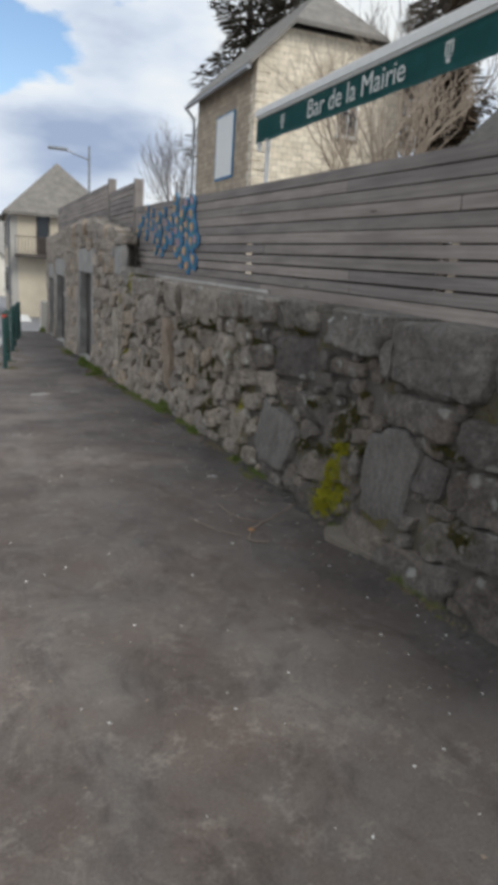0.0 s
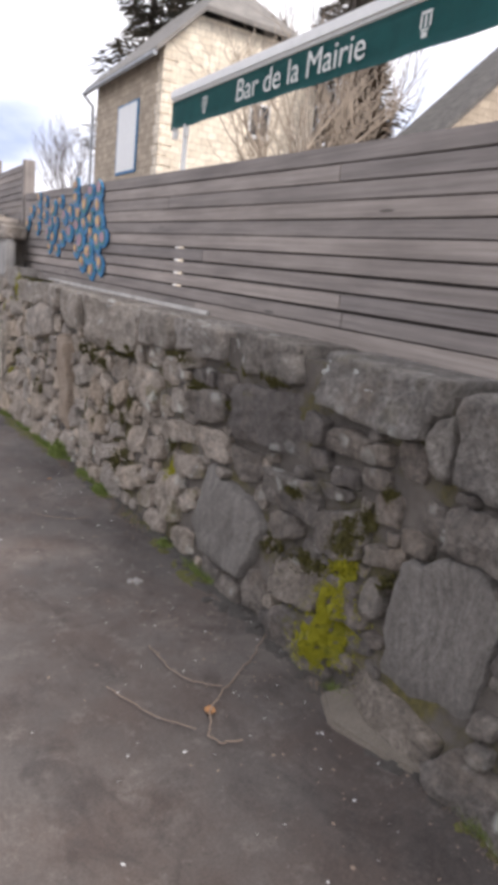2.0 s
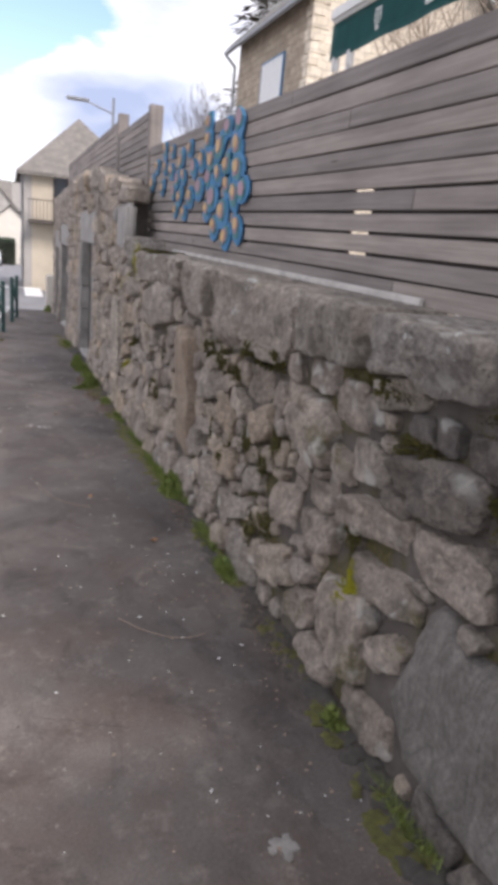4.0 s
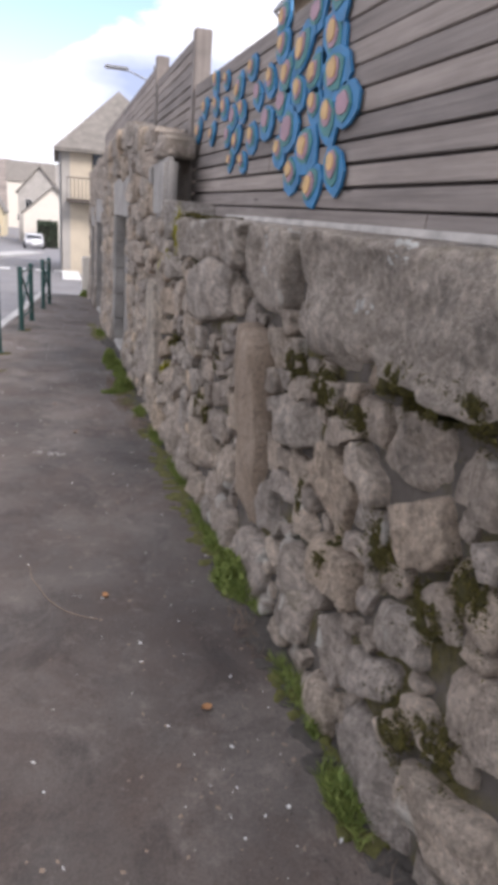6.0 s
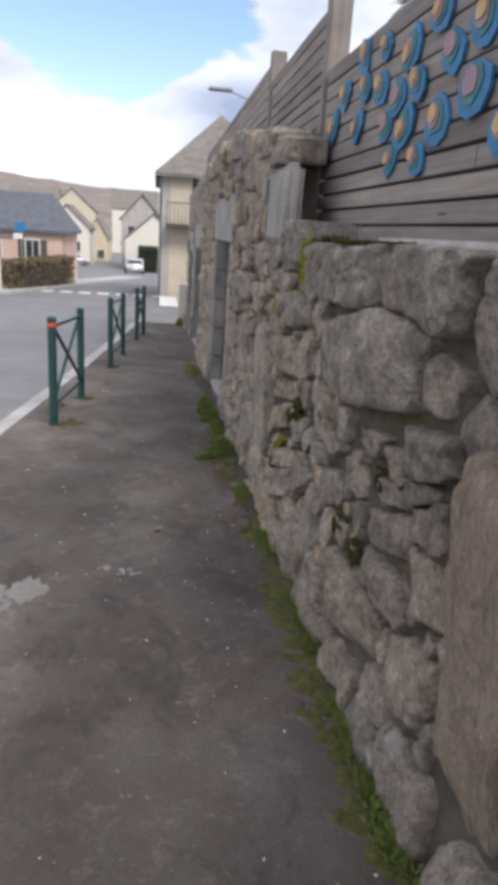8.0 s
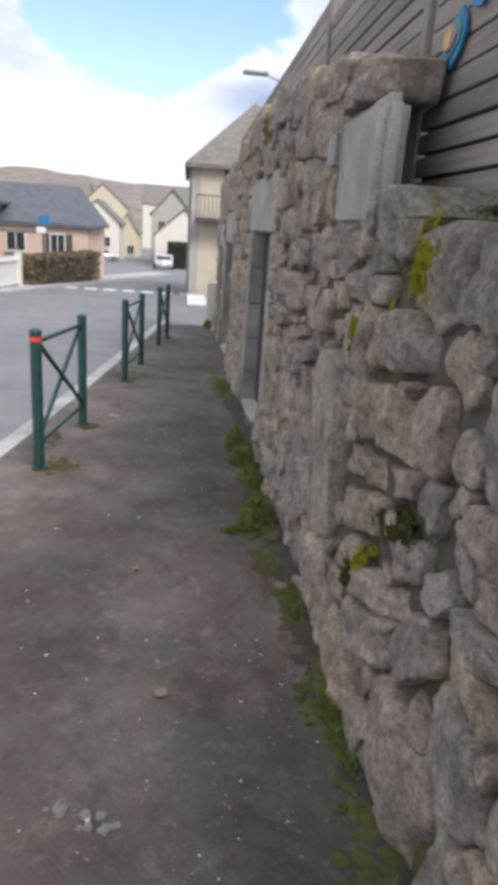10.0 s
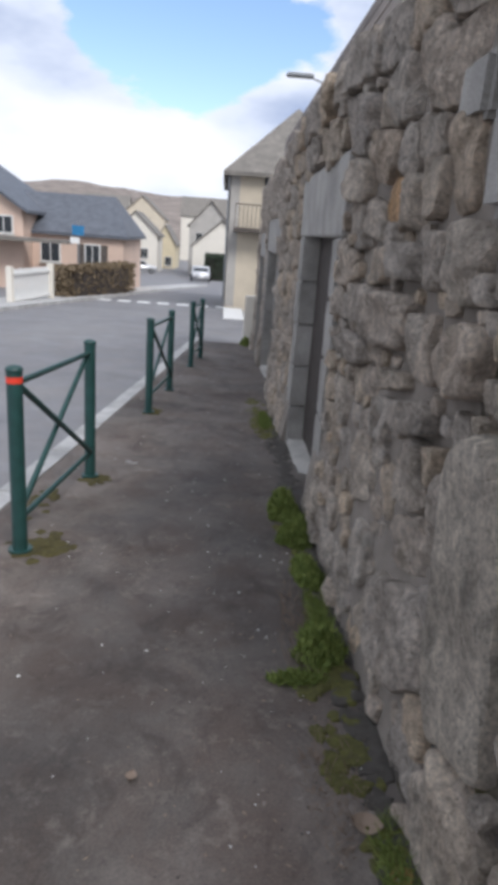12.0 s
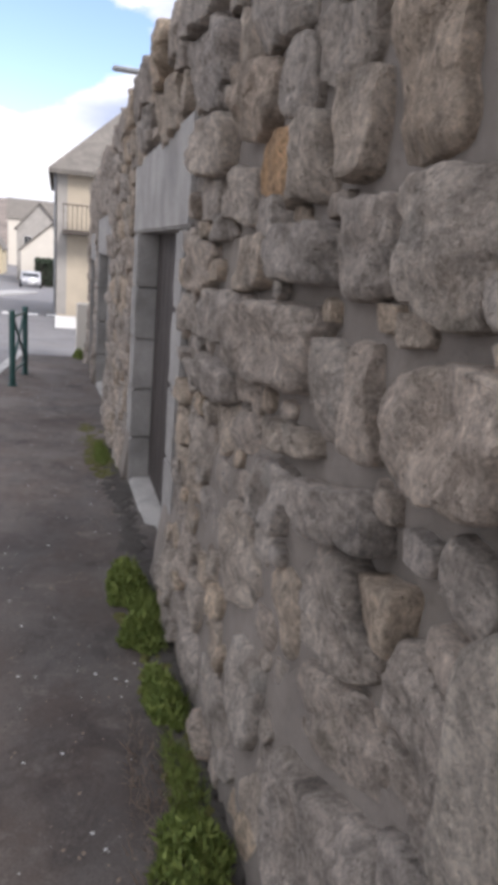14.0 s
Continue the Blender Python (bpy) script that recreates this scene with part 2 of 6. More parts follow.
M_TAN = slab("smooth_tan_stone", (0.24, 0.18, 0.13), (0.34, 0.265, 0.20), (0.42, 0.345, 0.275))
M_SMOOTH = slab("smooth_grey_slab", (0.142, 0.128, 0.112), (0.20, 0.182, 0.163), (0.265, 0.245, 0.222))
M_KERB = granite("kerb_granite", (0.36, 0.36, 0.35), (0.52, 0.51, 0.50))


def timber(name, a, b, along="y"):
    m = Mat(name, 0.85)
    v = m.world_vec()
    sc = (60, 1.4, 60) if along == "y" else (60, 60, 1.4)
    c = m.ramp(m.noise(1.0, 6, 0.7, m.scaled(*sc, v)), (0.25, a), (0.75, b))
    tone = m.ramp(m.rnd(), (0.0, (0.78, 0.78, 0.79)), (1.0, (1.18, 1.15, 1.12)))
    c = m.mix(1.0, c, tone, "MULTIPLY")
    c = m.mix(1.0, c, m.ramp(m.noise(1.6, 5, 0.6, m.scaled(2, 0.8, 3, v)), (0.3, (0.75, 0.74, 0.74)), (0.7, (1.18, 1.17, 1.16))), "MULTIPLY")
    knot = m.ramp(m.voro(2.2, m.scaled(1, 0.6, 4.6, v)), (0.045, (0.75, 0.75, 0.75)), (0.08, G0))
    c = m.mix(knot, c, (0.05, 0.042, 0.038))
    m.color(c).bump(m.noise(1.0, 5, 0.7, m.scaled(*sc, v)), 0.004, 0.6)
    return m.m


M_BOARD = timber("weathered_boards", (0.175, 0.154, 0.140), (0.35, 0.315, 0.288))
M_POST = timber("weathered_post", (0.15, 0.135, 0.125), (0.26, 0.24, 0.225), "z")


def plain(name, c, rough=0.6, metal=0.0, vary=0.15, scale=9.0, bump=0.0):
    m = Mat(name, rough, metal)
    v = m.world_vec()
    lo, hi = tuple(x * (1 - vary) for x in c), tuple(x * (1 + vary) for x in c)
    m.color(m.ramp(m.noise(scale, 6, 0.65, v), (0.3, lo), (0.7, hi)))
    if bump:
        m.bump(m.noise(scale * 8, 4, 0.7, v), bump, 0.5)
    return m.m


M_GREEN = plain("dark_green_paint", (0.018, 0.06, 0.055), 0.42, 0.0, 0.25, 14)
M_RED = plain("red_reflector", (0.75, 0.06, 0.03), 0.4)
M_AWN = plain("green_canvas", (0.012, 0.11, 0.105), 0.8, 0, 0.15, 5)
M_AWN_W = plain("white_cassette", (0.72, 0.71, 0.68), 0.45, 0, 0.06)
M_WHITE = plain("white_paint", (0.74, 0.74, 0.72), 0.5, 0, 0.05)
M_PALEWOOD = plain("pale_raw_timber", (0.50, 0.475, 0.44), 0.85, 0, 0.3, 7, 0.004)
M_LETTER = plain("pale_lettering", (0.62, 0.64, 0.60), 0.7, 0, 0.05)
M_SLATE = plain("slate_roof", (0.10, 0.11, 0.13), 0.6, 0, 0.3, 3, 0.01)
M_SLATE_D = plain("dark_stone_tiles", (0.10, 0.092, 0.082), 0.8, 0, 0.4, 5, 0.02)
M_SLATE_B = plain("worn_slate", (0.19, 0.175, 0.155), 0.7, 0, 0.3, 3, 0.01)
M_PLASTER = plain("cream_plaster", (0.58, 0.51, 0.40), 0.9, 0, 0.10, 1.3, 0.004)
M_PLASTER_G = plain("grey_plaster", (0.42, 0.40, 0.37), 0.9, 0, 0.15, 1.3, 0.004)
M_PINK = plain("pink_plaster", (0.62, 0.47, 0.38), 0.9, 0, 0.08, 1.0, 0.004)
M_YELLOW = plain("yellow_plaster", (0.60, 0.52, 0.36), 0.9, 0, 0.08, 1.0, 0.004)
M_WALLWHITE = plain("white_render", (0.72, 0.68, 0.60), 0.9, 0, 0.06, 1.0, 0.004)
M_DARKWOOD = plain("dark_wood", (0.045, 0.035, 0.03), 0.7, 0, 0.3, 6, 0.004)
M_METAL = plain("zinc_metal", (0.32, 0.33, 0.34), 0.45, 0.7, 0.15, 8)
M_BALCONY = plain("rusty_balcony", (0.10, 0.085, 0.075), 0.7, 0.2, 0.3, 8)
M_BARK = plain("bark", (0.13, 0.11, 0.095), 0.95, 0, 0.35, 12, 0.01)
M_TWIG = plain("pale_twigs", (0.33, 0.27, 0.21), 0.9, 0, 0.25, 8)
M_TYRE = plain("tyre_rubber", (0.02, 0.02, 0.02), 0.8)
M_CAR = plain("silver_car_paint", (0.62, 0.63, 0.65), 0.25, 0.3, 0.03)
M_GLASS = plain("dark_window_glass", (0.03, 0.035, 0.04), 0.08, 0, 0.1)
M_SILL = granite("pale_sill", (0.40, 0.38, 0.35), (0.56, 0.54, 0.50))
M_PAPER = plain("litter_white", (0.62, 0.61, 0.58), 0.8)
M_STRAW = plain("dry_stem", (0.24, 0.18, 0.135), 0.9)
M_TAR = plain("crack_dirt", (0.06, 0.054, 0.05), 0.95)
M_LEAF = plain("dead_leaf", (0.34, 0.17, 0.07), 0.85)
M_BLUE = plain("blue_paint", (0.025, 0.175, 0.36), 0.6, 0, 0.3, 12)
M_TEAL = plain("green_teal_paint", (0.045, 0.19, 0.19), 0.6, 0, 0.25, 10)
M_MAUVE = plain("mauve_paint", (0.34, 0.21, 0.25), 0.6, 0, 0.2, 10)
M_OCHRE = plain("ochre_paint", (0.56, 0.36, 0.15), 0.6, 0, 0.25, 14)


def foliage(name, a, b):
    m = Mat(name, 0.8)
    m.color(m.ramp(m.island(), (0.0, a), (1.0, b)))
    return m.m


M_GRASS = foliage("green_weeds", (0.10, 0.145, 0.028), (0.25, 0.295, 0.075))


def cushion(name, a, b, c):
    m = Mat(name, 0.95)
    v = m.world_vec()
    col = m.ramp(m.noise(28, 6, 0.75, v), (0.28, a), (0.5, b), (0.72, c))
    m.color(col).bump(m.noise(120, 5, 0.75, v), 0.012, 1.0)
    return m.m


M_MOSSY = cushion("yellow_moss", (0.09, 0.09, 0.008), (0.22, 0.21, 0.012), (0.36, 0.33, 0.02))
M_MOSSD = cushion("dull_moss", (0.035, 0.03, 0.010), (0.085, 0.072, 0.020), (0.15, 0.125, 0.03))
M_MOSSJ = cushion("olive_moss", (0.022, 0.020, 0.006), (0.06, 0.052, 0.010), (0.125, 0.112, 0.015))
M_MOSSG = cushion("green_ground_moss", (0.065, 0.058, 0.022), (0.115, 0.112, 0.030), (0.18, 0.175, 0.042))
# dirt colour that also carries some of the wall-foot shade
M_DIRT_SHADE = cushion("damp_dirt_and_shade", (0.062, 0.054, 0.046), (0.088, 0.078, 0.068), (0.12, 0.107, 0.092))
M_CRUMB = plain("soil_crumbs", (0.075, 0.065, 0.056), 0.95, 0, 0.3, 40)
M_SPLASH = cushion("pale_splash", (0.22, 0.205, 0.19), (0.30, 0.285, 0.265), (0.38, 0.36, 0.335))
M_FUZZ_Y = foliage("yellow_moss_leaves", (0.22, 0.21, 0.008), (0.46, 0.42, 0.02))
M_FUZZ_O = foliage("olive_moss_leaves", (0.035, 0.03, 0.008), (0.13, 0.11, 0.02))
M_LICHEN = cushion("white_lichen", (0.45, 0.45, 0.42), (0.60, 0.60, 0.56), (0.70, 0.70, 0.66))
M_CONIFER = foliage("conifer_needles", (0.08, 0.074, 0.055), (0.21, 0.18, 0.135))
M_WITHERED = foliage("withered_brown_leaves", (0.10, 0.075, 0.052), (0.27, 0.205, 0.145))
M_HEDGE = foliage("hedge_leaves", (0.12, 0.09, 0.055), (0.22, 0.165, 0.10))
M_HEDGE_D = foliage("dark_hedge_leaves", (0.02, 0.035, 0.02), (0.05, 0.07, 0.04))


def ashlar(name, a, b, mortar_c):
    """Courses of dressed stone seen far off."""
    m = Mat(name, 0.95)
    v = m.world_vec()
    n = m.t.nodes.new("ShaderNodeTexBrick")
    sep = m.t.nodes.new("ShaderNodeSeparateXYZ")
    m.link(v, sep.inputs[0])
    com = m.t.nodes.new("ShaderNodeCombineXYZ")
    m.link(m.math("ADD", sep.outputs[0], sep.outputs[1]), com.inputs[0])
    m.link(sep.outputs[2], com.inputs[1])
    m.link(m.mix(0.14, com.outputs[0], m.noise(3, 3, 0.6, v), "ADD"), n.inputs["Vector"])
    n.inputs["Scale"].default_value = 1.0
    n.inputs["Brick Width"].default_value, n.inputs["Row Height"].default_value = 0.34, 0.19
    n.inputs["Mortar Size"].default_value, n.inputs["Mortar Smooth"].default_value = 0.012, 0.6
    n.inputs["Color1"].default_value, n.inputs["Color2"].default_value = (*a, 1), (*b, 1)
    n.inputs["Mortar"].default_value = (*mortar_c, 1)
    c = m.mix(1.0, n.outputs["Color"], m.ramp(m.noise(2.5, 6, 0.7, v), (0.3, (0.78, 0.77, 0.75)), (0.7, (1.18, 1.17, 1.15))), "MULTIPLY")
    m.color(c).bump(m.noise(14, 5, 0.7, v), 0.02, 0.6)
    return m.m


M_ASHLAR = ashlar("pale_ashlar", (0.82, 0.74, 0.61), (0.68, 0.60, 0.48), (0.46, 0.40, 0.32))
# brown stone of the slate house; also puts shade into the pale house's side
M_ASHLAR_D = ashlar("brown_and_shaded_ashlar", (0.48, 0.40, 0.31), (0.36, 0.30, 0.23), (0.24, 0.205, 0.16))
M_HILL = plain("wooded_hill", (0.22, 0.185, 0.16), 1.0, 0, 0.45, 0.16)


# ---- mesh helpers ----
def mesh_of(bm, name, mat, smooth=False):
    me = bpy.data.meshes.new(name)
    if smooth:
        for f in bm.faces:
            f.smooth = True
    bm.to_mesh(me)
    bm.free()
    if mat:
        me.materials.append(mat)
    return me


def part(name, bm, mat, parent=None, label="", smooth=False):
    ob = new(name, mesh_of(bm, name, mat, smooth))
    ob.parent = parent
    if label:
        tagged(ob, label)
    return ob


def empty(name, x, y, z, rz=0.0):
    ob = new(name)
    ob.matrix_basis = pose(x, y, z, 0, 0, rz)
    return ob


def box(x0, x1, y0, y1, z0, z1, bevel=0.0, bm=None):
    bm = bm or bmesh.new()
    m = Matrix.LocRotScale(((x0 + x1) / 2, (y0 + y1) / 2, (z0 + z1) / 2), None, (abs(x1 - x0), abs(y1 - y0), abs(z1 - z0)))
    r = bmesh.ops.create_cube(bm, size=1, matrix=m)
    if bevel:
        edges = {e for v in r["verts"] for e in v.link_edges}
        bmesh.ops.bevel(bm, geom=list(edges), offset=bevel, segments=2, affect="EDGES")
    return bm


def tube(a, b, r0, r1=None, n=10, bm=None):
    """A tapered rod from a to b."""
    bm = bm or bmesh.new()
    a, b = Vector(a), Vector(b)
    d = b - a
    q = d.to_track_quat("Z", "Y")
    m = Matrix.LocRotScale((a + b) / 2, q, None)
    bmesh.ops.create_cone(bm, cap_ends=True, segments=n, radius1=r0, radius2=r0 if r1 is None else r1, depth=d.length, matrix=m)
    return bm


def prism(pts, axis, lo, hi, bm=None):
    """A solid from a flat outline of 2D points, pushed along an axis ('x','y','z')."""
    bm = bm or bmesh.new()

    def at(p, w):
        return {"x": (w, p[0], p[1]), "y": (p[0], w, p[1]), "z": (p[0], p[1], w)}[axis]
    a = [bm.verts.new(at(p, lo)) for p in pts]
    b = [bm.verts.new(at(p, hi)) for p in pts]
    n = len(pts)
    for i in range(n):
        bm.faces.new((a[i], a[(i + 1) % n], b[(i + 1) % n], b[i]))
    bm.faces.new(a)
    bm.faces.new(b)
    bmesh.ops.recalc_face_normals(bm, faces=bm.faces)
    return bm


# ---- ground levels ----
LEVELS = [(-40, 0.35), (-10, 0.16), (0, 0.08), (3, 0.04), (5, -0.02), (7, -0.11), (9, -0.27), (11, -0.39), (13, -0.50), (15, -0.60), (30, -1.20), (45, -1.82), (70, -2.95), (120, -4.7), (400, -6.0)]
LY, LZ = [a for a, _ in LEVELS], [b for _, b in LEVELS]


def ground_z(y):
    return float(np.interp(y, LY, LZ))


def kerb_x(y):
    return 0.03 + 0.082 * (y - 12)


FACE = 2.0


def low_top(y):
    return 1.295 if y < 9.75 else 1.40


TOPS_Y, TOPS_Z = (9.6, 9.75, 10.4, 11.2, 12.3, 12.8, 15, 22.3), (1.84, 1.86, 1.95, 2.0, 2.12, 2.2, 2.2, 1.98)


def tall_top(y):
    return float(np.interp(y, TOPS_Y, TOPS_Z))


# ---- ground, pavement, kerb ----
def sheet(xs, ys, zfun, name, mat):
    bm = bmesh.new()
    grid = [[bm.verts.new((x, y, zfun(x, y))) for x in xs] for y in ys]
    for j in range(len(ys) - 1):
        for i in range(len(xs) - 1):
            bm.faces.new((grid[j][i], grid[j][i + 1], grid[j + 1][i + 1], grid[j + 1][i]))
    return part(name, bm, mat, None, "", True)


gx = [-600, -200, -80, -40, -20, -10, -5, -2, 0, 2, 5, 10, 20, 40, 80, 200, 600]
gy = [-300, -100, -40, -20, -10, -5, 0, 3, 5, 7, 9, 11, 13, 15, 20, 25, 30, 40, 50, 60, 80, 110, 160, 250, 400, 900]
ground = sheet(gx, gy, lambda x, y: ground_z(y) - 0.11, "ground", M_ROAD)
tagged(ground, "worn grey asphalt road surface sloping gently downhill", "road", "", "structure")

tx = [2.44, 4, 6, 8, 10, 14, 20, 30]
ty = [-12, -8, -4, 0, 3, 6, 9, 11.5, 13.9]
terrace = sheet(tx, ty, lambda x, y: 0.62 + 0.05 * noise.noise((x * 0.3, y * 0.3, 7.0)), "ground_terrace", M_SPLASH)
tagged(terrace, "raised pale gravel terrace behind the stone wall", "garden ground", "", "structure")


def footway():
    bm = bmesh.new()
    ys = np.arange(-12, 22.61, 0.3)
    rows = []
    for y in ys:
        xs = np.linspace(kerb_x(y), 2.06, 9)
        row = []
        for i, x in enumerate(xs):
            dip = 0.012 * noise.noise((x * 1.3, y * 1.1, 0.3)) if 0 < i else 0.0
            row.append(bm.verts.new((x, y, ground_z(y) + dip)))
        rows.append(row)
    for a, b in zip(rows, rows[1:]):
        for i in range(8):
            bm.faces.new((a[i], a[i + 1], b[i + 1], b[i]))
    # end face towards the side road
    last = rows[-1]
    low = [bm.verts.new((v.co.x, v.co.y + 0.12, v.co.z - 0.14)) for v in last]
    for i in range(8):
        bm.faces.new((last[i], last[i + 1], low[i + 1], low[i]))
    return part("pavement", bm, M_PAVE, None, "", True)


pavement = footway()
tagged(pavement, "dark patched asphalt footway with gravel and pale stains", "pavement", "", "structure")

kerb = empty("kerb", 0, 0, 0)
tagged(kerb, "pale granite kerb along the footway", "kerb", "", "structure")
y = -11.9
while y < 22.3:
    y2 = y + 0.98
    bm = bmesh.new()
    xa, xb, za, zb = kerb_x(y), kerb_x(y2), ground_z(y), ground_z(y2)
    vs = [bm.verts.new(p) for p in ((xa - 0.15, y, za - 0.2), (xa + 0.003, y, za - 0.2), (xa + 0.003, y, za + 0.008), (xa - 0.15, y, za + 0.004),
                                    (xb - 0.15, y2, zb - 0.2), (xb + 0.003, y2, zb - 0.2), (xb + 0.003, y2, zb + 0.008), (xb - 0.15, y2, zb + 0.004))]
    for f in ((0, 1, 2, 3), (4, 7, 6, 5), (2, 6, 7, 3), (0, 3, 7, 4), (1, 5, 6, 2)):
        bm.faces.new([vs[i] for i in f])
    bmesh.ops.recalc_face_normals(bm, faces=bm.faces)
    part("kerb_stone", bm, M_KERB, kerb)
    y += 1.0


# ---- stone walls ----
def skin(y, z):
    """How far the wall's face stands out at its foot, and its slow waves."""
    foot = max(0.0, (0.55 - (z - ground_z(y))) / 0.55)
    return FACE - 0.075 * foot + 0.018 * noise.noise((y * 0.9, z * 0.9, 5.0))


def wall_core(name, y0, y1, topf, x_back, mat, holes=(), drop=0.05):
    """The mortar body behind the stones, with openings left through it."""
    bm = bmesh.new()
    cuts = sorted({y0, y1, *[h[0] for h in holes], *[h[1] for h in holes]})
    for ya, yb in zip(cuts, cuts[1:]):
        spans = [(None, None)]
        for h in holes:
            if h[0] - 1e-6 <= ya and yb <= h[1] + 1e-6:
                spans = [(h[3] + 0.08, None)]
        n = max(2, int((yb - ya) / 0.07))
        for lo, hi in spans:
            cols = []
            for i in range(n + 1):
                y = ya + (yb - ya) * i / n
                zb = ground_z(y) - 0.15 if lo is None else lo
                zt = topf(y) - drop
                m = max(2, int((zt - zb) / 0.07))
                col = []
                for j in range(25):
                    z = zb + (zt - zb) * j / 24
                    x = skin(y, z) + (0.020 if y < 10.2 else 0.026 if z > 0.5 else 0.012) + 0.012 * noise.noise((y * 6, z * 6, 1.0)) + 0.008 * noise.noise((y * 17, z * 17, 2.0))
                    col.append(bm.verts.new((x, y, z)))
                col.append(bm.verts.new((x_back, y, zt)))
                col.append(bm.verts.new((x_back, y, zb)))
                cols.append(col)
            k = len(cols[0])
            for a, b in zip(cols, cols[1:]):
                for j in range(k):
                    bm.faces.new((a[j], b[j], b[(j + 1) % k], a[(j + 1) % k]))
            bm.faces.new(cols[0])
            bm.faces.new(list(reversed(cols[-1])))
    bmesh.ops.recalc_face_normals(bm, faces=bm.faces)
    return part(name, bm, mat, None, "", False)


def scatter_seeds(rng, given, y0, y1, zlo, zhi, sizes, blocked):
    """Fill the wall between the given stones with smaller ones, large first."""
    seeds = [tuple(s) for s in given]
    for hw0, hw1, hh0, hh1, tries in sizes:
        for _ in range(tries):
            y = rng.uniform(y0, y1)
            z = rng.uniform(zlo(y), zhi(y))
            hw, hh = rng.uniform(hw0, hw1), rng.uniform(hh0, hh1)
            if blocked(y, z, hw, hh) or z + hh > zhi(y) + 0.03:
                continue
            ok = True
            for s in seeds:
                dy, dz = abs(s[0] - y), abs(s[1] - z)
                a, b = hw + s[2], hh + s[3]
                if dy < a and dz < b and (dy / a) ** 3 + (dz / b) ** 3 < 0.93:
                    ok = False
                    break
            if ok:
                seeds.append((y, z, hw, hh, rng.uniform(-9, 9)))
    return seeds


def facets(rng):
    """A rough many-sided outline for a stone, as directions and distances in its own half sizes."""
    d = []
    for base in (0, 90, 180, 270):
        d.append((base + rng.uniform(-13, 13), rng.uniform(0.90, 1.04)))
    for base in (45, 135, 225, 315):
        if rng.random() < 0.7:
            d.append((base + rng.uniform(-20, 20), rng.uniform(1.06, 1.34)))
    return np.array([(math.cos(radians(a)) / r, math.sin(radians(a)) / r) for a, r in d])


def outline(i, S, P, n, reach, gap):
    """The edge of stone i, pushed out until it meets a neighbour."""
    y, z, hw, hh, tilt = S[i]
    gap *= 0.7
    near = [j for j in range(len(S)) if j != i and abs(S[j][0] - y) < hw * 1.5 + S[j][2] * 1.5 and abs(S[j][1] - z) < hh * 1.5 + S[j][3] * 1.5 + 0.05]
    ang = np.linspace(0, 2 * np.pi, n, endpoint=False)

    def metric(k, py, pz):
        s = S[k]
        c, d = math.cos(radians(s[4])), math.sin(radians(s[4]))
        u, v = ((py - s[0]) * c + (pz - s[1]) * d) / s[2], (-(py - s[0]) * d + (pz - s[1]) * c) / s[3]
        return (np.outer(P[k][:, 0], u) + np.outer(P[k][:, 1], v)).max(0)

    c, d = math.cos(radians(tilt)), math.sin(radians(tilt))
    ux, vx = np.cos(ang) * hw, np.sin(ang) * hh
    dy, dz = ux * c - vx * d, ux * d + vx * c
    scale = 1.0 / metric(i, y + dy, z + dz)
    best = np.full(n, 0.45)
    alive = np.ones(n, bool)
    for s in np.linspace(0.45, reach, 34):
        py, pz = y + dy * scale * s, z + dz * scale * s
        own = metric(i, py, pz)
        for j in near:
            alive &= metric(j, py, pz) > own
        best = np.where(alive, s, best)
    best = 0.7 * best + 0.15 * (np.roll(best, 1) + np.roll(best, -1))
    r = np.hypot(dy * scale * best, dz * scale * best)
    k = np.maximum(0.5, (r - gap) / r)
    return y + dy * scale * best * k, z + dz * scale * best * k


SURF = {}
CELL = 0.02


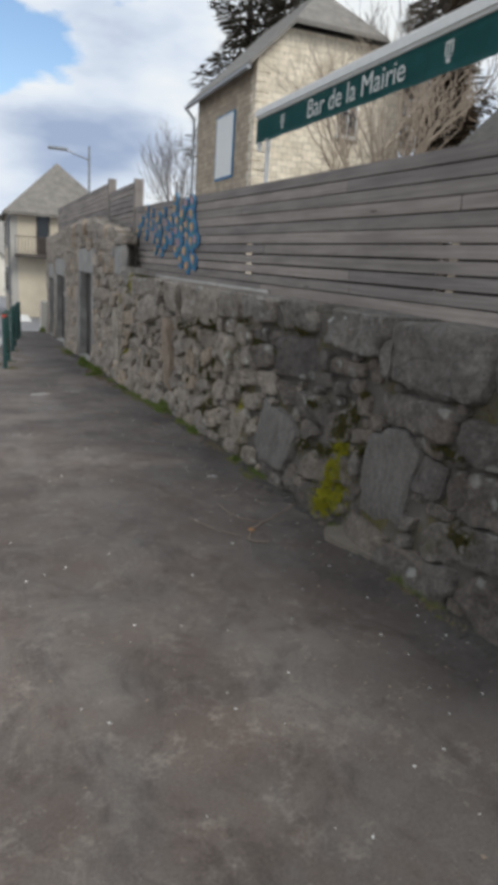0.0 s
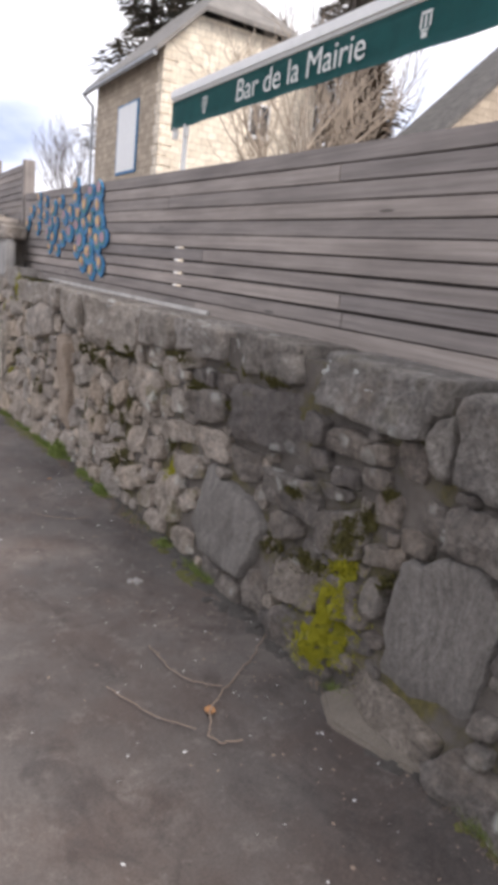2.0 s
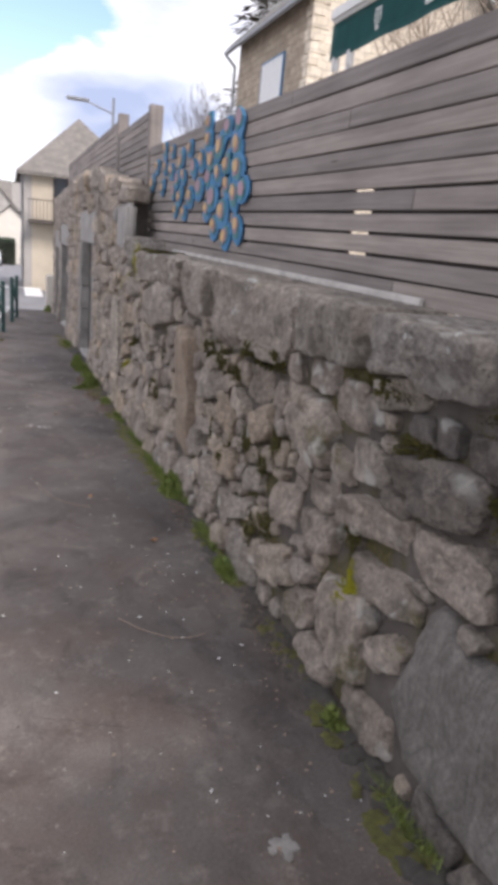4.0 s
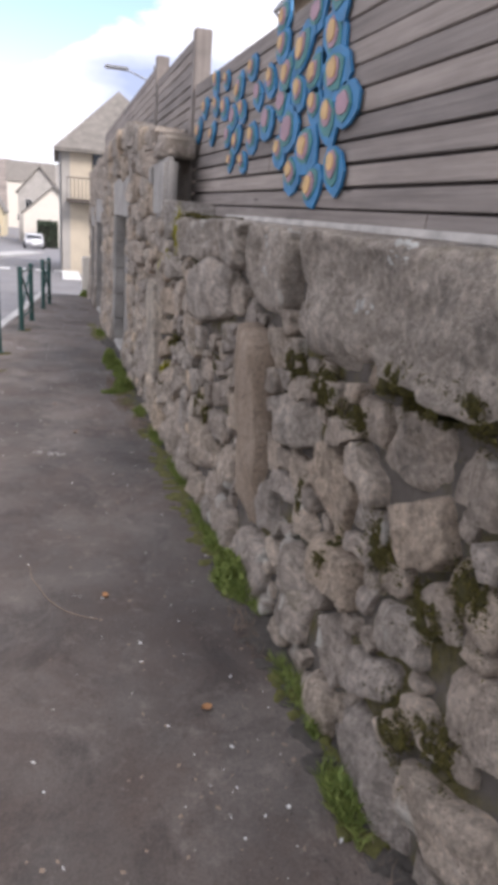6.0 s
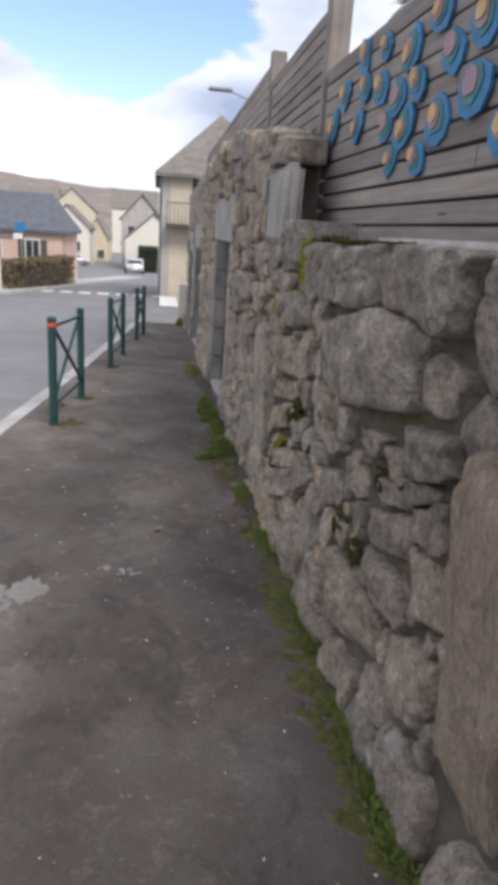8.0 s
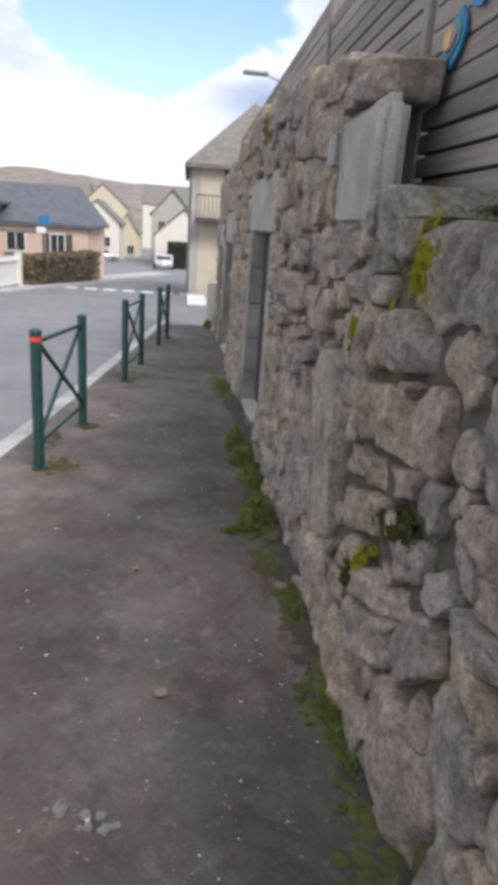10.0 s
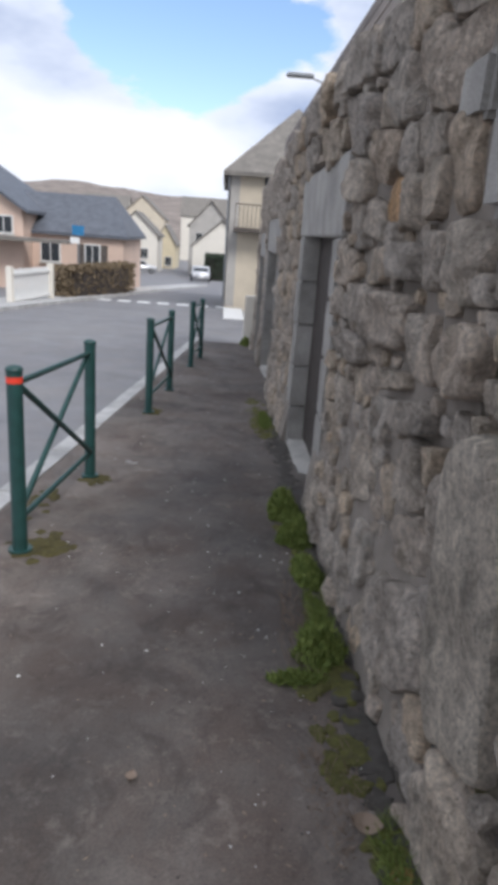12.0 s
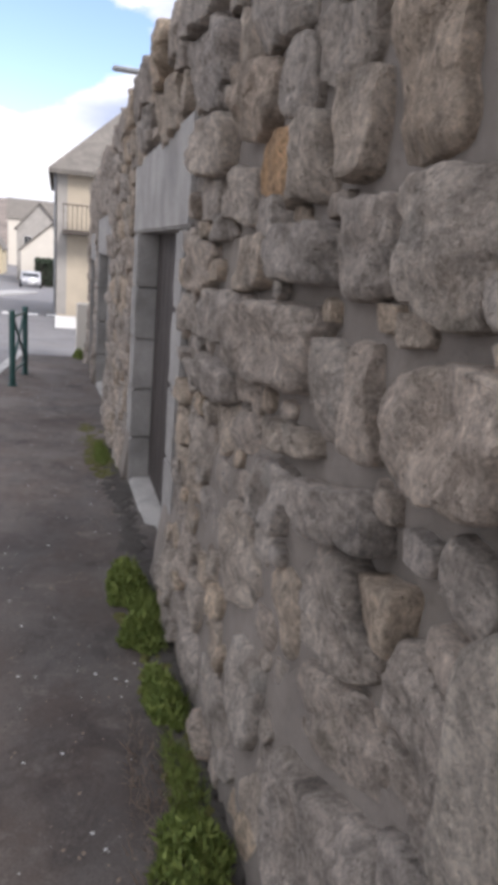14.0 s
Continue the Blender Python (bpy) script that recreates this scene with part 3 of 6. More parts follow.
def stone_mesh(rng, py, pz, bulge, depth, lift, flat=1.0):
    """A rough stone: a ring in the joint, a chipped edge, a pitted face broken by a few slanting planes."""
    n = len(py)
    bulge *= 0.85
    cy, cz = py.mean(), pz.mean()
    size = max(np.ptp(py), np.ptp(pz))
    rings = [(1.0, depth), (1.0, 0.014), (0.99, -0.35 * bulge), (0.965, -0.8 * bulge), (0.91, -0.95 * bulge), (0.80, -1.0 * bulge), (0.66, -1.0 * bulge), (0.50, -1.0 * bulge), (0.33, -1.0 * bulge), (0.16, -1.0 * bulge)]
    rough = min(0.034, 0.007 + 0.065 * size) * flat
    off = rng.uniform(0, 50)
    slant_y, slant_z = rng.uniform(-0.08, 0.08), rng.uniform(-0.12, 0.06)
    chips = [(math.cos(a), math.sin(a), rng.uniform(0.16, 0.34) * size, rng.uniform(0.15, 0.42) * flat) for a in [rng.uniform(0, 6.28) for _ in range(4)]]
    bm = bmesh.new()
    loops = []

    def pt(y, z, dx, wild):
        j = rough * wild
        x = skin(y, z) + dx - lift + slant_y * (y - cy) * wild + slant_z * (z - cz) * wild
        x += j * noise.noise((y * 6 + off, z * 6, off)) + 0.5 * j * noise.noise((y * 17, z * 17 + off, 3.0)) - 0.4 * j * abs(noise.noise((y * 31, z * 31, off)))
        for u, v, far, steep in chips:
            x += wild * min(0.03, max(0.0, (u * (y - cy) + v * (z - cz) - far) * steep))
        edge = min(0.016, 0.07 * size)
        ry = (edge * noise.noise((y * 14, z * 14, off)) + 0.5 * edge * noise.noise((y * 38, z * 38, off))) * wild
        rz = (edge * noise.noise((y * 14, z * 14, off + 9)) + 0.5 * edge * noise.noise((y * 38, z * 38, off + 9))) * wild
        key = (int((y + ry) / CELL), int((z + rz) / CELL))
        SURF[key] = min(x, SURF.get(key, 9.0))
        return (x, y + ry, z + rz)

    for f, dx in rings:
        wild = 0.0 if dx == depth else 1.0
        loops.append([bm.verts.new(pt(cy + (a - cy) * f, cz + (b - cz) * f, dx, wild)) for a, b in zip(py, pz)])
    mid = bm.verts.new(pt(cy, cz, -1.0 * bulge, 1.0))
    for a, b in zip(loops, loops[1:]):
        for i in range(n):
            bm.faces.new((a[i], b[i], b[(i + 1) % n], a[(i + 1) % n]))
    for i in range(n):
        bm.faces.new((loops[-1][i], mid, loops[-1][(i + 1) % n]))
    bmesh.ops.recalc_face_normals(bm, faces=bm.faces)
    for loop in (loops[1], loops[3]):
        for i in range(n):
            bm.edges.get((loop[i], loop[(i + 1) % n])).smooth = False
    return bm


def face_x(y, z):
    """Where the stones' face stands at a place on the wall."""
    a, b = int(y / CELL), int(z / CELL)
    near = [SURF[k] for k in ((a + i, b + j) for i in (-1, 0, 1) for j in (-1, 0, 1)) if k in SURF]
    return sum(near) / len(near) if near else skin(y, z)


# stones that stand out: along, height, half length, half height, tilt
COPING = [(1.75, 1.12, 0.40, 0.16, -2), (2.58, 1.13, 0.40, 0.17, -3), (3.40, 1.20, 0.38, 0.12, 2), (4.15, 1.21, 0.32, 0.11, -1), (4.83, 1.21, 0.31, 0.10, -2), (5.42, 1.19, 0.26, 0.12, -2), (6.06, 1.13, 0.33, 0.17, -3),
          (6.71, 1.11, 0.27, 0.19, 1), (7.36, 1.13, 0.33, 0.16, 0), (8.02, 1.20, 0.35, 0.10, 1), (8.83, 1.17, 0.44, 0.12, -4), (9.45, 1.14, 0.15, 0.14, -3), (9.93, 1.28, 0.24, 0.10, 3), (10.25, 1.29, 0.10, 0.10, 0)]
STONES_A = [(2.04, 0.39, 0.18, 0.09, -9), (2.17, 0.83, 0.17, 0.10, -2), (2.30, 0.58, 0.10, 0.09, -24), (2.34, 0.73, 0.08, 0.05, -17), (2.35, 0.30, 0.17, 0.10, -20), (2.52, 0.57, 0.11, 0.10, -8), (2.66, 0.85, 0.34, 0.08, -4),
            (2.85, 0.45, 0.21, 0.25, -3), (2.97, 0.84, 0.10, 0.08, -6), (2.97, 1.06, 0.06, 0.11, -13), (3.12, 0.99, 0.08, 0.08, -14), (3.17, 0.46, 0.06, 0.07, -20), (3.18, 0.61, 0.11, 0.04, -20), (3.20, 0.78, 0.07, 0.06, -12),
            (3.28, 0.88, 0.07, 0.04, -9), (3.40, 0.97, 0.19, 0.05, -3), (3.41, 0.61, 0.14, 0.10, -14)]
STONES_B = [(3.45, 0.83, 0.08, 0.04, -3), (3.63, 0.85, 0.08, 0.05, -12), (3.67, 0.29, 0.22, 0.09, -16), (3.69, 0.97, 0.10, 0.07, -3), (3.79, 0.50, 0.12, 0.06, -19), (3.80, 0.65, 0.21, 0.09, -7), (4.04, 0.93, 0.30, 0.14, -3),
            (4.22, 0.66, 0.16, 0.08, -5), (4.30, 0.31, 0.31, 0.21, 0), (4.48, 1.01, 0.11, 0.05, -6), (4.55, 0.67, 0.19, 0.09, -13), (4.66, 0.86, 0.22, 0.08, -11), (4.77, 0.27, 0.10, 0.06, -38), (4.83, 0.47, 0.21, 0.06, -7),
            (4.91, 1.07, 0.13, 0.06, -17)]
STONES_C = [(4.97, 0.63, 0.24, 0.07, -13), (5.01, 0.23, 0.21, 0.13, -8), (5.03, 0.81, 0.10, 0.07, -10), (5.33, 0.44, 0.18, 0.07, -16), (5.34, 0.11, 0.13, 0.07, -20), (5.45, 1.01, 0.15, 0.06, -4), (5.61, 0.15, 0.24, 0.08, -15),
            (5.66, 0.41, 0.14, 0.09, -14), (6.01, 0.39, 0.10, 0.06, -14), (6.02, 0.64, 0.13, 0.08, -29), (6.08, 0.21, 0.12, 0.05, -22), (6.11, 0.83, 0.14, 0.09, -5), (6.31, 0.13, 0.09, 0.09, -7), (6.32, 0.82, 0.10, 0.06, 1),
            (6.33, 0.95, 0.08, 0.04, -11), (6.34, 0.68, 0.13, 0.05, 21)]
STONES_D = [(6.39, 0.34, 0.16, 0.07, -9), (6.50, 0.74, 0.13, 0.04, -19), (6.53, 0.56, 0.15, 0.10, 23), (6.65, 0.12, 0.16, 0.13, -3), (6.72, 0.34, 0.12, 0.05, -6), (6.82, 0.77, 0.11, 0.05, -12), (6.92, 0.65, 0.23, 0.09, -14),
            (6.94, 0.38, 0.12, 0.04, -8), (7.09, 0.24, 0.11, 0.10, -25), (7.69, 0.16, 0.14, 0.11, -17), (7.75, 0.60, 0.17, 0.06, -20), (7.81, 0.77, 0.18, 0.07, -15), (7.83, 0.65, 0.10, 0.03, -18), (7.84, 0.96, 0.10, 0.08, -4)]
STONES_E = [(8.01, 0.27, 0.21, 0.07, -5), (8.05, 0.66, 0.11, 0.05, -10), (8.07, 0.43, 0.17, 0.07, -19), (8.26, 0.08, 0.30, 0.12, -12), (8.34, 0.65, 0.17, 0.04, -11), (8.47, 0.47, 0.14, 0.06, -9), (8.49, 0.90, 0.59, 0.16, -8),
            (8.66, 0.35, 0.14, 0.07, -10), (8.88, 0.42, 0.14, 0.05, -14), (9.17, 0.38, 0.10, 0.06, -34), (9.21, 0.20, 0.15, 0.08, -44), (9.32, 0.77, 0.08, 0.12, -24), (9.39, 0.36, 0.14, 0.06, -20)]
STONES_F = [(9.49, 0.55, 0.12, 0.05, -20), (9.53, 0.03, 0.23, 0.07, -24), (9.53, 0.18, 0.18, 0.05, -17), (9.61, 0.95, 0.18, 0.09, -11), (9.73, 0.69, 0.33, 0.10, -10), (9.87, 0.47, 0.23, 0.05, -8), (9.89, 0.30, 0.27, 0.07, -19),
            (9.94, 0.10, 0.15, 0.06, -28), (9.98, 1.07, 0.11, 0.05, -4), (10.07, 1.16, 0.17, 0.07, -3), (10.31, 1.05, 0.14, 0.05, -4), (10.42, 0.36, 0.20, 0.42, -4)]
STONES_G = [(10.85, 0.69, 0.05, 0.03, -7), (10.85, 0.88, 0.19, 0.10, -10), (10.90, 1.14, 0.14, 0.10, -1), (10.93, 0.54, 0.08, 0.06, -12), (10.98, -0.05, 0.27, 0.15, -20), (11.03, 1.40, 0.11, 0.13, -10), (11.03, 0.23, 0.20, 0.09, -21),
            (11.11, 0.45, 0.18, 0.11, -6), (11.13, 0.86, 0.05, 0.11, -14), (11.17, 1.14, 0.15, 0.09, 1), (11.17, 0.63, 0.21, 0.05, -13), (11.27, 1.36, 0.08, 0.11, 0), (11.29, 0.85, 0.10, 0.11, 3), (11.35, 1.22, 0.06, 0.03, 3),
            (11.37, 1.51, 0.15, 0.07, 6)]
STONES_H = [(11.51, 0.68, 0.18, 0.04, -11), (11.52, 1.32, 0.12, 0.09, 6), (11.53, 1.12, 0.19, 0.06, -1), (11.56, -0.06, 0.16, 0.13, -15), (11.58, 0.51, 0.16, 0.08, -12), (11.61, 1.50, 0.10, 0.09, 7), (11.69, 0.89, 0.39, 0.11, -7),
            (11.80, 1.21, 0.11, 0.05, 4), (11.80, 1.34, 0.12, 0.10, 4), (11.85, 0.23, 0.24, 0.15, -23)]
STONES_I = [(11.98, 1.08, 0.20, 0.08, -2), (12.03, 1.53, 0.21, 0.10, 8), (12.10, 1.28, 0.14, 0.08, 5), (12.11, 0.56, 0.12, 0.09, -10), (12.21, 0.90, 0.29, 0.09, -3), (12.25, 0.68, 0.23, 0.07, 1), (12.53, 1.72, 0.23, 0.13, 10),
            (12.56, 1.29, 0.20, 0.07, 4), (12.57, 1.47, 0.29, 0.10, 6)]
TAN_SLAB = (7.37, 0.46, 0.13, 0.42, -8)
TALL_TOP = [(11.25, 1.72, 0.28, 0.14, 3), (11.8, 1.74, 0.22, 0.12, 3)]
GIVEN = [TAN_SLAB] + STONES_A + STONES_B + STONES_C + STONES_D + STONES_E + STONES_F + STONES_G + STONES_H + STONES_I + TALL_TOP
# warmer stones among the grey ones
WARM = [(6.53, 0.56), (6.39, 0.34), (9.73, 0.69), (9.89, 0.30), (6.02, 0.64), (11.03, 1.40), (12.03, 1.53), (6.33, 0.95)]
OCHRE = [(11.80, 1.34)]
SMOOTH = [(4.30, 0.31), (2.85, 0.45)]
CAPS = [(10.68, 1.80, 0.25, 0.09, 3), (11.14, 1.88, 0.22, 0.11, 3)]

# openings: from, to, floor, head
DOOR_1 = (13.22, 14.78, -0.53, 1.20)
DOOR_2 = (17.55, 19.35, -0.72, 0.98)
DOOR_3 = (20.2, 21.4, -0.85, 0.85)
DRESSED = [(12.95, 13.22, -0.6, 1.22), (14.78, 15.10, -0.62, 1.2), (12.9, 15.15, 1.2, 1.66), (17.25, 19.65, 0.98, 1.42), (17.30, 17.55, -0.8, 0.98), (19.35, 19.6, -0.9, 0.98),
           (20.0, 21.6, 0.85, 1.25), (19.98, 20.2, -0.9, 0.85), (21.4, 21.62, -0.9, 0.85), (10.14, 10.86, 1.26, 1.74), (10.88, 11.14, 1.48, 1.68), (13.2, 14.8, -0.9, -0.4), (17.5, 19.4, -1.1, -0.65), (20.1, 21.5, -1.2, -0.8)]


def build_stones(wall, seeds, fixed, topf, rng, mat, limit, depth_of, near_y, coarse_after):
    made, rest = 0, bmesh.new()
    shapes = [facets(rng) for s in seeds]
    order = sorted(range(len(seeds)), key=lambda i: abs(seeds[i][0] - near_y))
    for i in order:
        s = seeds[i]
        big = max(s[2], s[3])
        n = 52 if big > 0.2 else 40 if big > 0.12 else 26
        if s[0] > coarse_after:
            n = 16
        py, pz = outline(i, seeds, shapes, n, 1.07 if i < fixed else 1.38, 0.004 + 0.006 * rng.random())
        pz = np.minimum(pz, [topf(v) for v in py])
        bulge = big * rng.uniform(0.06, 0.13) + 0.008
        if s[0] > 10.3 and s[1] < 0.45 and s[3] < 0.3:
            bulge *= 0.5
        bm = stone_mesh(rng, py, pz, bulge, depth_of(s), 0.05 if (s[0], s[1]) == (11.17, 0.63) else rng.uniform(-0.014, 0.026), 0.35 if s[3] > 0.26 or (s[0], s[1]) in SMOOTH else 1.0)
        if made < limit:
            part("stone", bm, mat(s, rng), wall, "", True)
        else:
            me = mesh_of(bm, "rest", None)
            rest.from_mesh(me)
            bpy.data.meshes.remove(me)
        made += 1
    if made > limit:
        ob = part("rubble", rest, mat(seeds[order[-1]], rng), wall, "", True)
        tagged(ob, kind="stuff")
    else:
        rest.free()


def low_mat(s, rng):
    if s == TAN_SLAB:
        return M_TAN
    if (s[0], s[1]) in SMOOTH:
        return M_SMOOTH
    if (s[0], s[1]) in WARM:
        return M_STONE_W
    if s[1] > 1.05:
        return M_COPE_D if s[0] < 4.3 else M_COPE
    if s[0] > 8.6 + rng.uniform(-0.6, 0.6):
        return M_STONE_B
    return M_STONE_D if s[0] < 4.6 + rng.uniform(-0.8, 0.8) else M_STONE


def tall_mat(s, rng):
    if (s[0], s[1]) in OCHRE:
        return M_STONE_O
    if (s[0], s[1]) in WARM:
        return M_STONE_W
    return M_SLAB if (s[0], s[1]) == (10.42, 0.36) else M_STONE_B


def build_walls():
    rng = random.Random(11)
    low = wall_core("wall_low", -4.0, 10.70, low_top, 2.40, M_MORTAR)
    tagged(low, "low grey rubble stone wall with lichened coping and moss", "wall", "", "structure")
    tall = wall_core("wall_tall", 10.70, 22.3, tall_top, 2.26, M_MORTAR_B, [(d[0] - 0.08, d[1] + 0.08, d[2], d[3]) for d in (DOOR_1, DOOR_2, DOOR_3)])
    tagged(tall, "tall rubble stone wall with dressed granite doorways", "wall", "", "structure")

    # low wall
    cope = list(COPING)
    y = 1.3
    while y > -3.9:
        hw = rng.uniform(0.22, 0.38)
        y -= hw
        cope.append((y, 1.17, hw, 0.13, rng.uniform(-3, 3)))
        y -= hw
    given = cope + [s for s in GIVEN if s[0] < 10.2]
    sizes = [(0.16, 0.24, 0.09, 0.14, 500), (0.09, 0.17, 0.06, 0.10, 1800), (0.05, 0.10, 0.035, 0.065, 4000), (0.025, 0.05, 0.02, 0.035, 4000)]
    seeds = scatter_seeds(rng, given, -3.9, 10.12, lambda y: ground_z(y) + 0.02, lambda y: 1.06, sizes, lambda y, z, hw, hh: False)
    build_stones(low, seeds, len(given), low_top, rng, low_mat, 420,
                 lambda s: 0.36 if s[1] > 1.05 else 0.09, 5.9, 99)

    # tall wall
    def in_dressed(y, z, hw, hh):
        for a, b, c, d in DRESSED + [DOOR_1, DOOR_2, DOOR_3]:
            if a - hw * 0.85 < y < b + hw * 0.85 and c - hh * 0.85 < z < d + hh * 0.85:
                return True
        return False

    caps = list(CAPS)
    y = 11.35
    while y < 22.2:
        hw = rng.uniform(0.16, 0.34)
        y += hw
        caps.append((y, tall_top(y) - 0.13, hw, 0.12, rng.uniform(-2, 2)))
        y += hw
    given = [s for s in caps + GIVEN if s[0] >= 10.2 and not in_dressed(s[0], s[1], -0.05, -0.05)]
    sizes = [(0.14, 0.22, 0.08, 0.12, 500), (0.08, 0.15, 0.05, 0.09, 2600), (0.05, 0.10, 0.035, 0.06, 5000), (0.03, 0.05, 0.022, 0.035, 4000)]
    seeds = scatter_seeds(rng, given, 10.16, 22.2, lambda y: ground_z(y) + 0.02, lambda y: tall_top(y) - 0.22, sizes, in_dressed)
    build_stones(tall, seeds, len(given), tall_top, rng, tall_mat, 300,
                 lambda s: 0.24 if s[1] > tall_top(s[0]) - 0.2 else 0.09, 11.5, 15.5)
    return low, tall


# ---- dressed stone of the tall wall ----
def dressed(name, y0, y1, z0, z1, x0, x1, mat, parent, bev=0.012):
    bm = box(x0, x1, y0, y1, z0, z1, bev)
    bmesh.ops.subdivide_edges(bm, edges=[e for e in bm.edges if e.calc_length() > 0.15], cuts=3, use_grid_fill=True)
    for v in bm.verts:
        c = v.co
        v.co.x += 0.006 * noise.noise(c * 8)
        v.co.y += 0.006 * noise.noise(c * 8 + Vector((5, 0, 0)))
        v.co.z += 0.006 * noise.noise(c * 8 + Vector((0, 5, 0)))
    return part(name, bm, mat, parent, "", False)


def doorway(wall, door, width, head, blocks):
    y0, y1, z0, z1 = door
    face = FACE - 0.012
    dressed("lintel", y0 - width, y1 + width, z1, z1 + head, face, 2.27, M_GRANITE, wall)
    for side in (-1, 1):
        z = ground_z(y0) - 0.1
        edge = y0 if side < 0 else y1
        for k in range(blocks):
            h = (z1 - 0.006 - (ground_z(y0) - 0.1)) / blocks
            w = width * (1.0 if k % 2 else 0.8)
            a, b = (edge - w, edge) if side < 0 else (edge, edge + w)
            dressed("jamb_stone", a, b, z + 0.006, z + h, face, 2.27, M_GRANITE, wall)
            z += h
    dressed("door_sill", y0 + 0.004, y1 - 0.004, ground_z(y1) - 0.1, ground_z((y0 + y1) / 2) + 0.006, FACE - 0.01, 2.40, M_SILL, wall)


def plank_door(name, y0, y1, z0, z1, x, label):
    d = empty(name, x, y0, z0)
    tagged(d, label, "door", "", "structure")
    n = max(3, int((y1 - y0) / 0.16))
    w = (y1 - y0) / n
    for i in range(n):
        part("plank", box(0, 0.035, i * w + 0.003, (i + 1) * w - 0.003, 0.01, z1 - z0, 0.004), M_DARKWOOD, d)
    part("brace", box(0.035, 0.07, 0.02, y1 - y0 - 0.02, 0.3, 0.42, 0.004), M_DARKWOOD, d)
    part("handle", tube((-0.03, 0.2, 0.85), (-0.03, 0.2, 1.0), 0.012), M_METAL, d, "dark iron pull handle")
    return d


# ---- slatted fence ----
def fence(name, x, y0, y1, z0, z1, boards, posts, label, rng, slots=(), climb=0.0):
    """Slats with thin joints, added dark strips that shade most joints from behind, posts behind. slots: where light
    shows through the lower joints.
    """
    f = empty(name, x, y0, z0)
    tagged(f, label, "fence", "slatted fences on the wall")
    pitch = (z1 - z0) / boards
    for k in range(boards):
        joints = [0.0] + sorted(rng.uniform(0.2, 0.9) * (y1 - y0) for _ in range(2 if y1 - y0 > 6 else 0)) + [y1 - y0]
        h = pitch - (rng.uniform(0.010, 0.014) if 1 <= k <= 4 else rng.uniform(0.005, 0.009))
        for a, b in zip(joints, joints[1:]):
            if b - a < 0.3:
                continue
            zz = k * pitch
            bm = box(-0.012, 0.012, a + 0.002, b - 0.002, zz, zz + h, 0.003)
            bmesh.ops.subdivide_edges(bm, edges=[e for e in bm.edges if e.calc_length() > 0.5], cuts=10)
            ph = rng.uniform(0, 30)
            for v in bm.verts:
                v.co.z += 0.0025 * noise.noise((v.co.y * 0.9 + ph, ph, 0)) + climb * (v.co.z / (z1 - z0)) * (v.co.y + y0 - 4.5)
                v.co.x += 0.005 * noise.noise((v.co.y * 1.1, ph, 4))
            part("slat", bm, M_BOARD, f)
        if k:
            stops = [0.0]
            for s in sorted(slots):
                if 2 <= k <= 5:
                    stops += [s - y0 - 0.07, s - y0 + 0.10]
            stops.append(y1 - y0)
            for a, b in zip(stops[::2], stops[1::2]):
                # added dark strip, stands in for the darkness seen through the joint
                bm = box(0.020, 0.030, a, b, k * pitch - 0.03, k * pitch + 0.02)
                for v in bm.verts:
                    v.co.z += climb * (v.co.z / (z1 - z0)) * (v.co.y + y0 - 4.5)
                part("batten", bm, M_DARKWOOD, f)
    for p in posts:
        part("post", box(0.032, 0.10, p - y0 - 0.035, p - y0 + 0.035, -0.06, z1 - z0 - 0.02, 0.005), M_POST, f)
    return f


# ---- painted flower cut-outs on the fence ----
def flower(rng, x, y, z, s, tilt, warm):
    f = empty("flower_cutout", x, y, z)
    f.matrix_basis = pose(x, y, z, tilt, 0, 0)
    tagged(f, "painted blue flower cut-out with a yellow heart on the fence", "decoration", "flower cut-outs on the fence")

    def blob(rw, rh, oy, oz, x0, x1, n=9, wob=0.16):
        pts = []
        ph = rng.uniform(0, 6)
        for i in range(n):
            a = 2 * math.pi * i / n
            r = 1 + rng.uniform(-wob, wob)
            pts.append((oy + rw * r * math.cos(a + ph), oz + rh * r * math.sin(a + ph)))
        bm = prism(pts, "x", x0, x1)
        return bm

    part("petals", blob(0.135 * s, 0.10 * s, 0, 0, -0.012, 0.0), M_BLUE, f)
    part("ring", blob(0.095 * s, 0.072 * s, 0.012, 0.010, -0.017, -0.0125), M_TEAL, f)
    part("blush", blob(0.066 * s, 0.052 * s, 0.02, 0.016, -0.022, -0.0175), M_MAUVE, f)
    if warm:
        part("heart", blob(0.045 * s, 0.038 * s, 0.028, 0.022, -0.027, -0.0225), M_OCHRE, f)
    return f


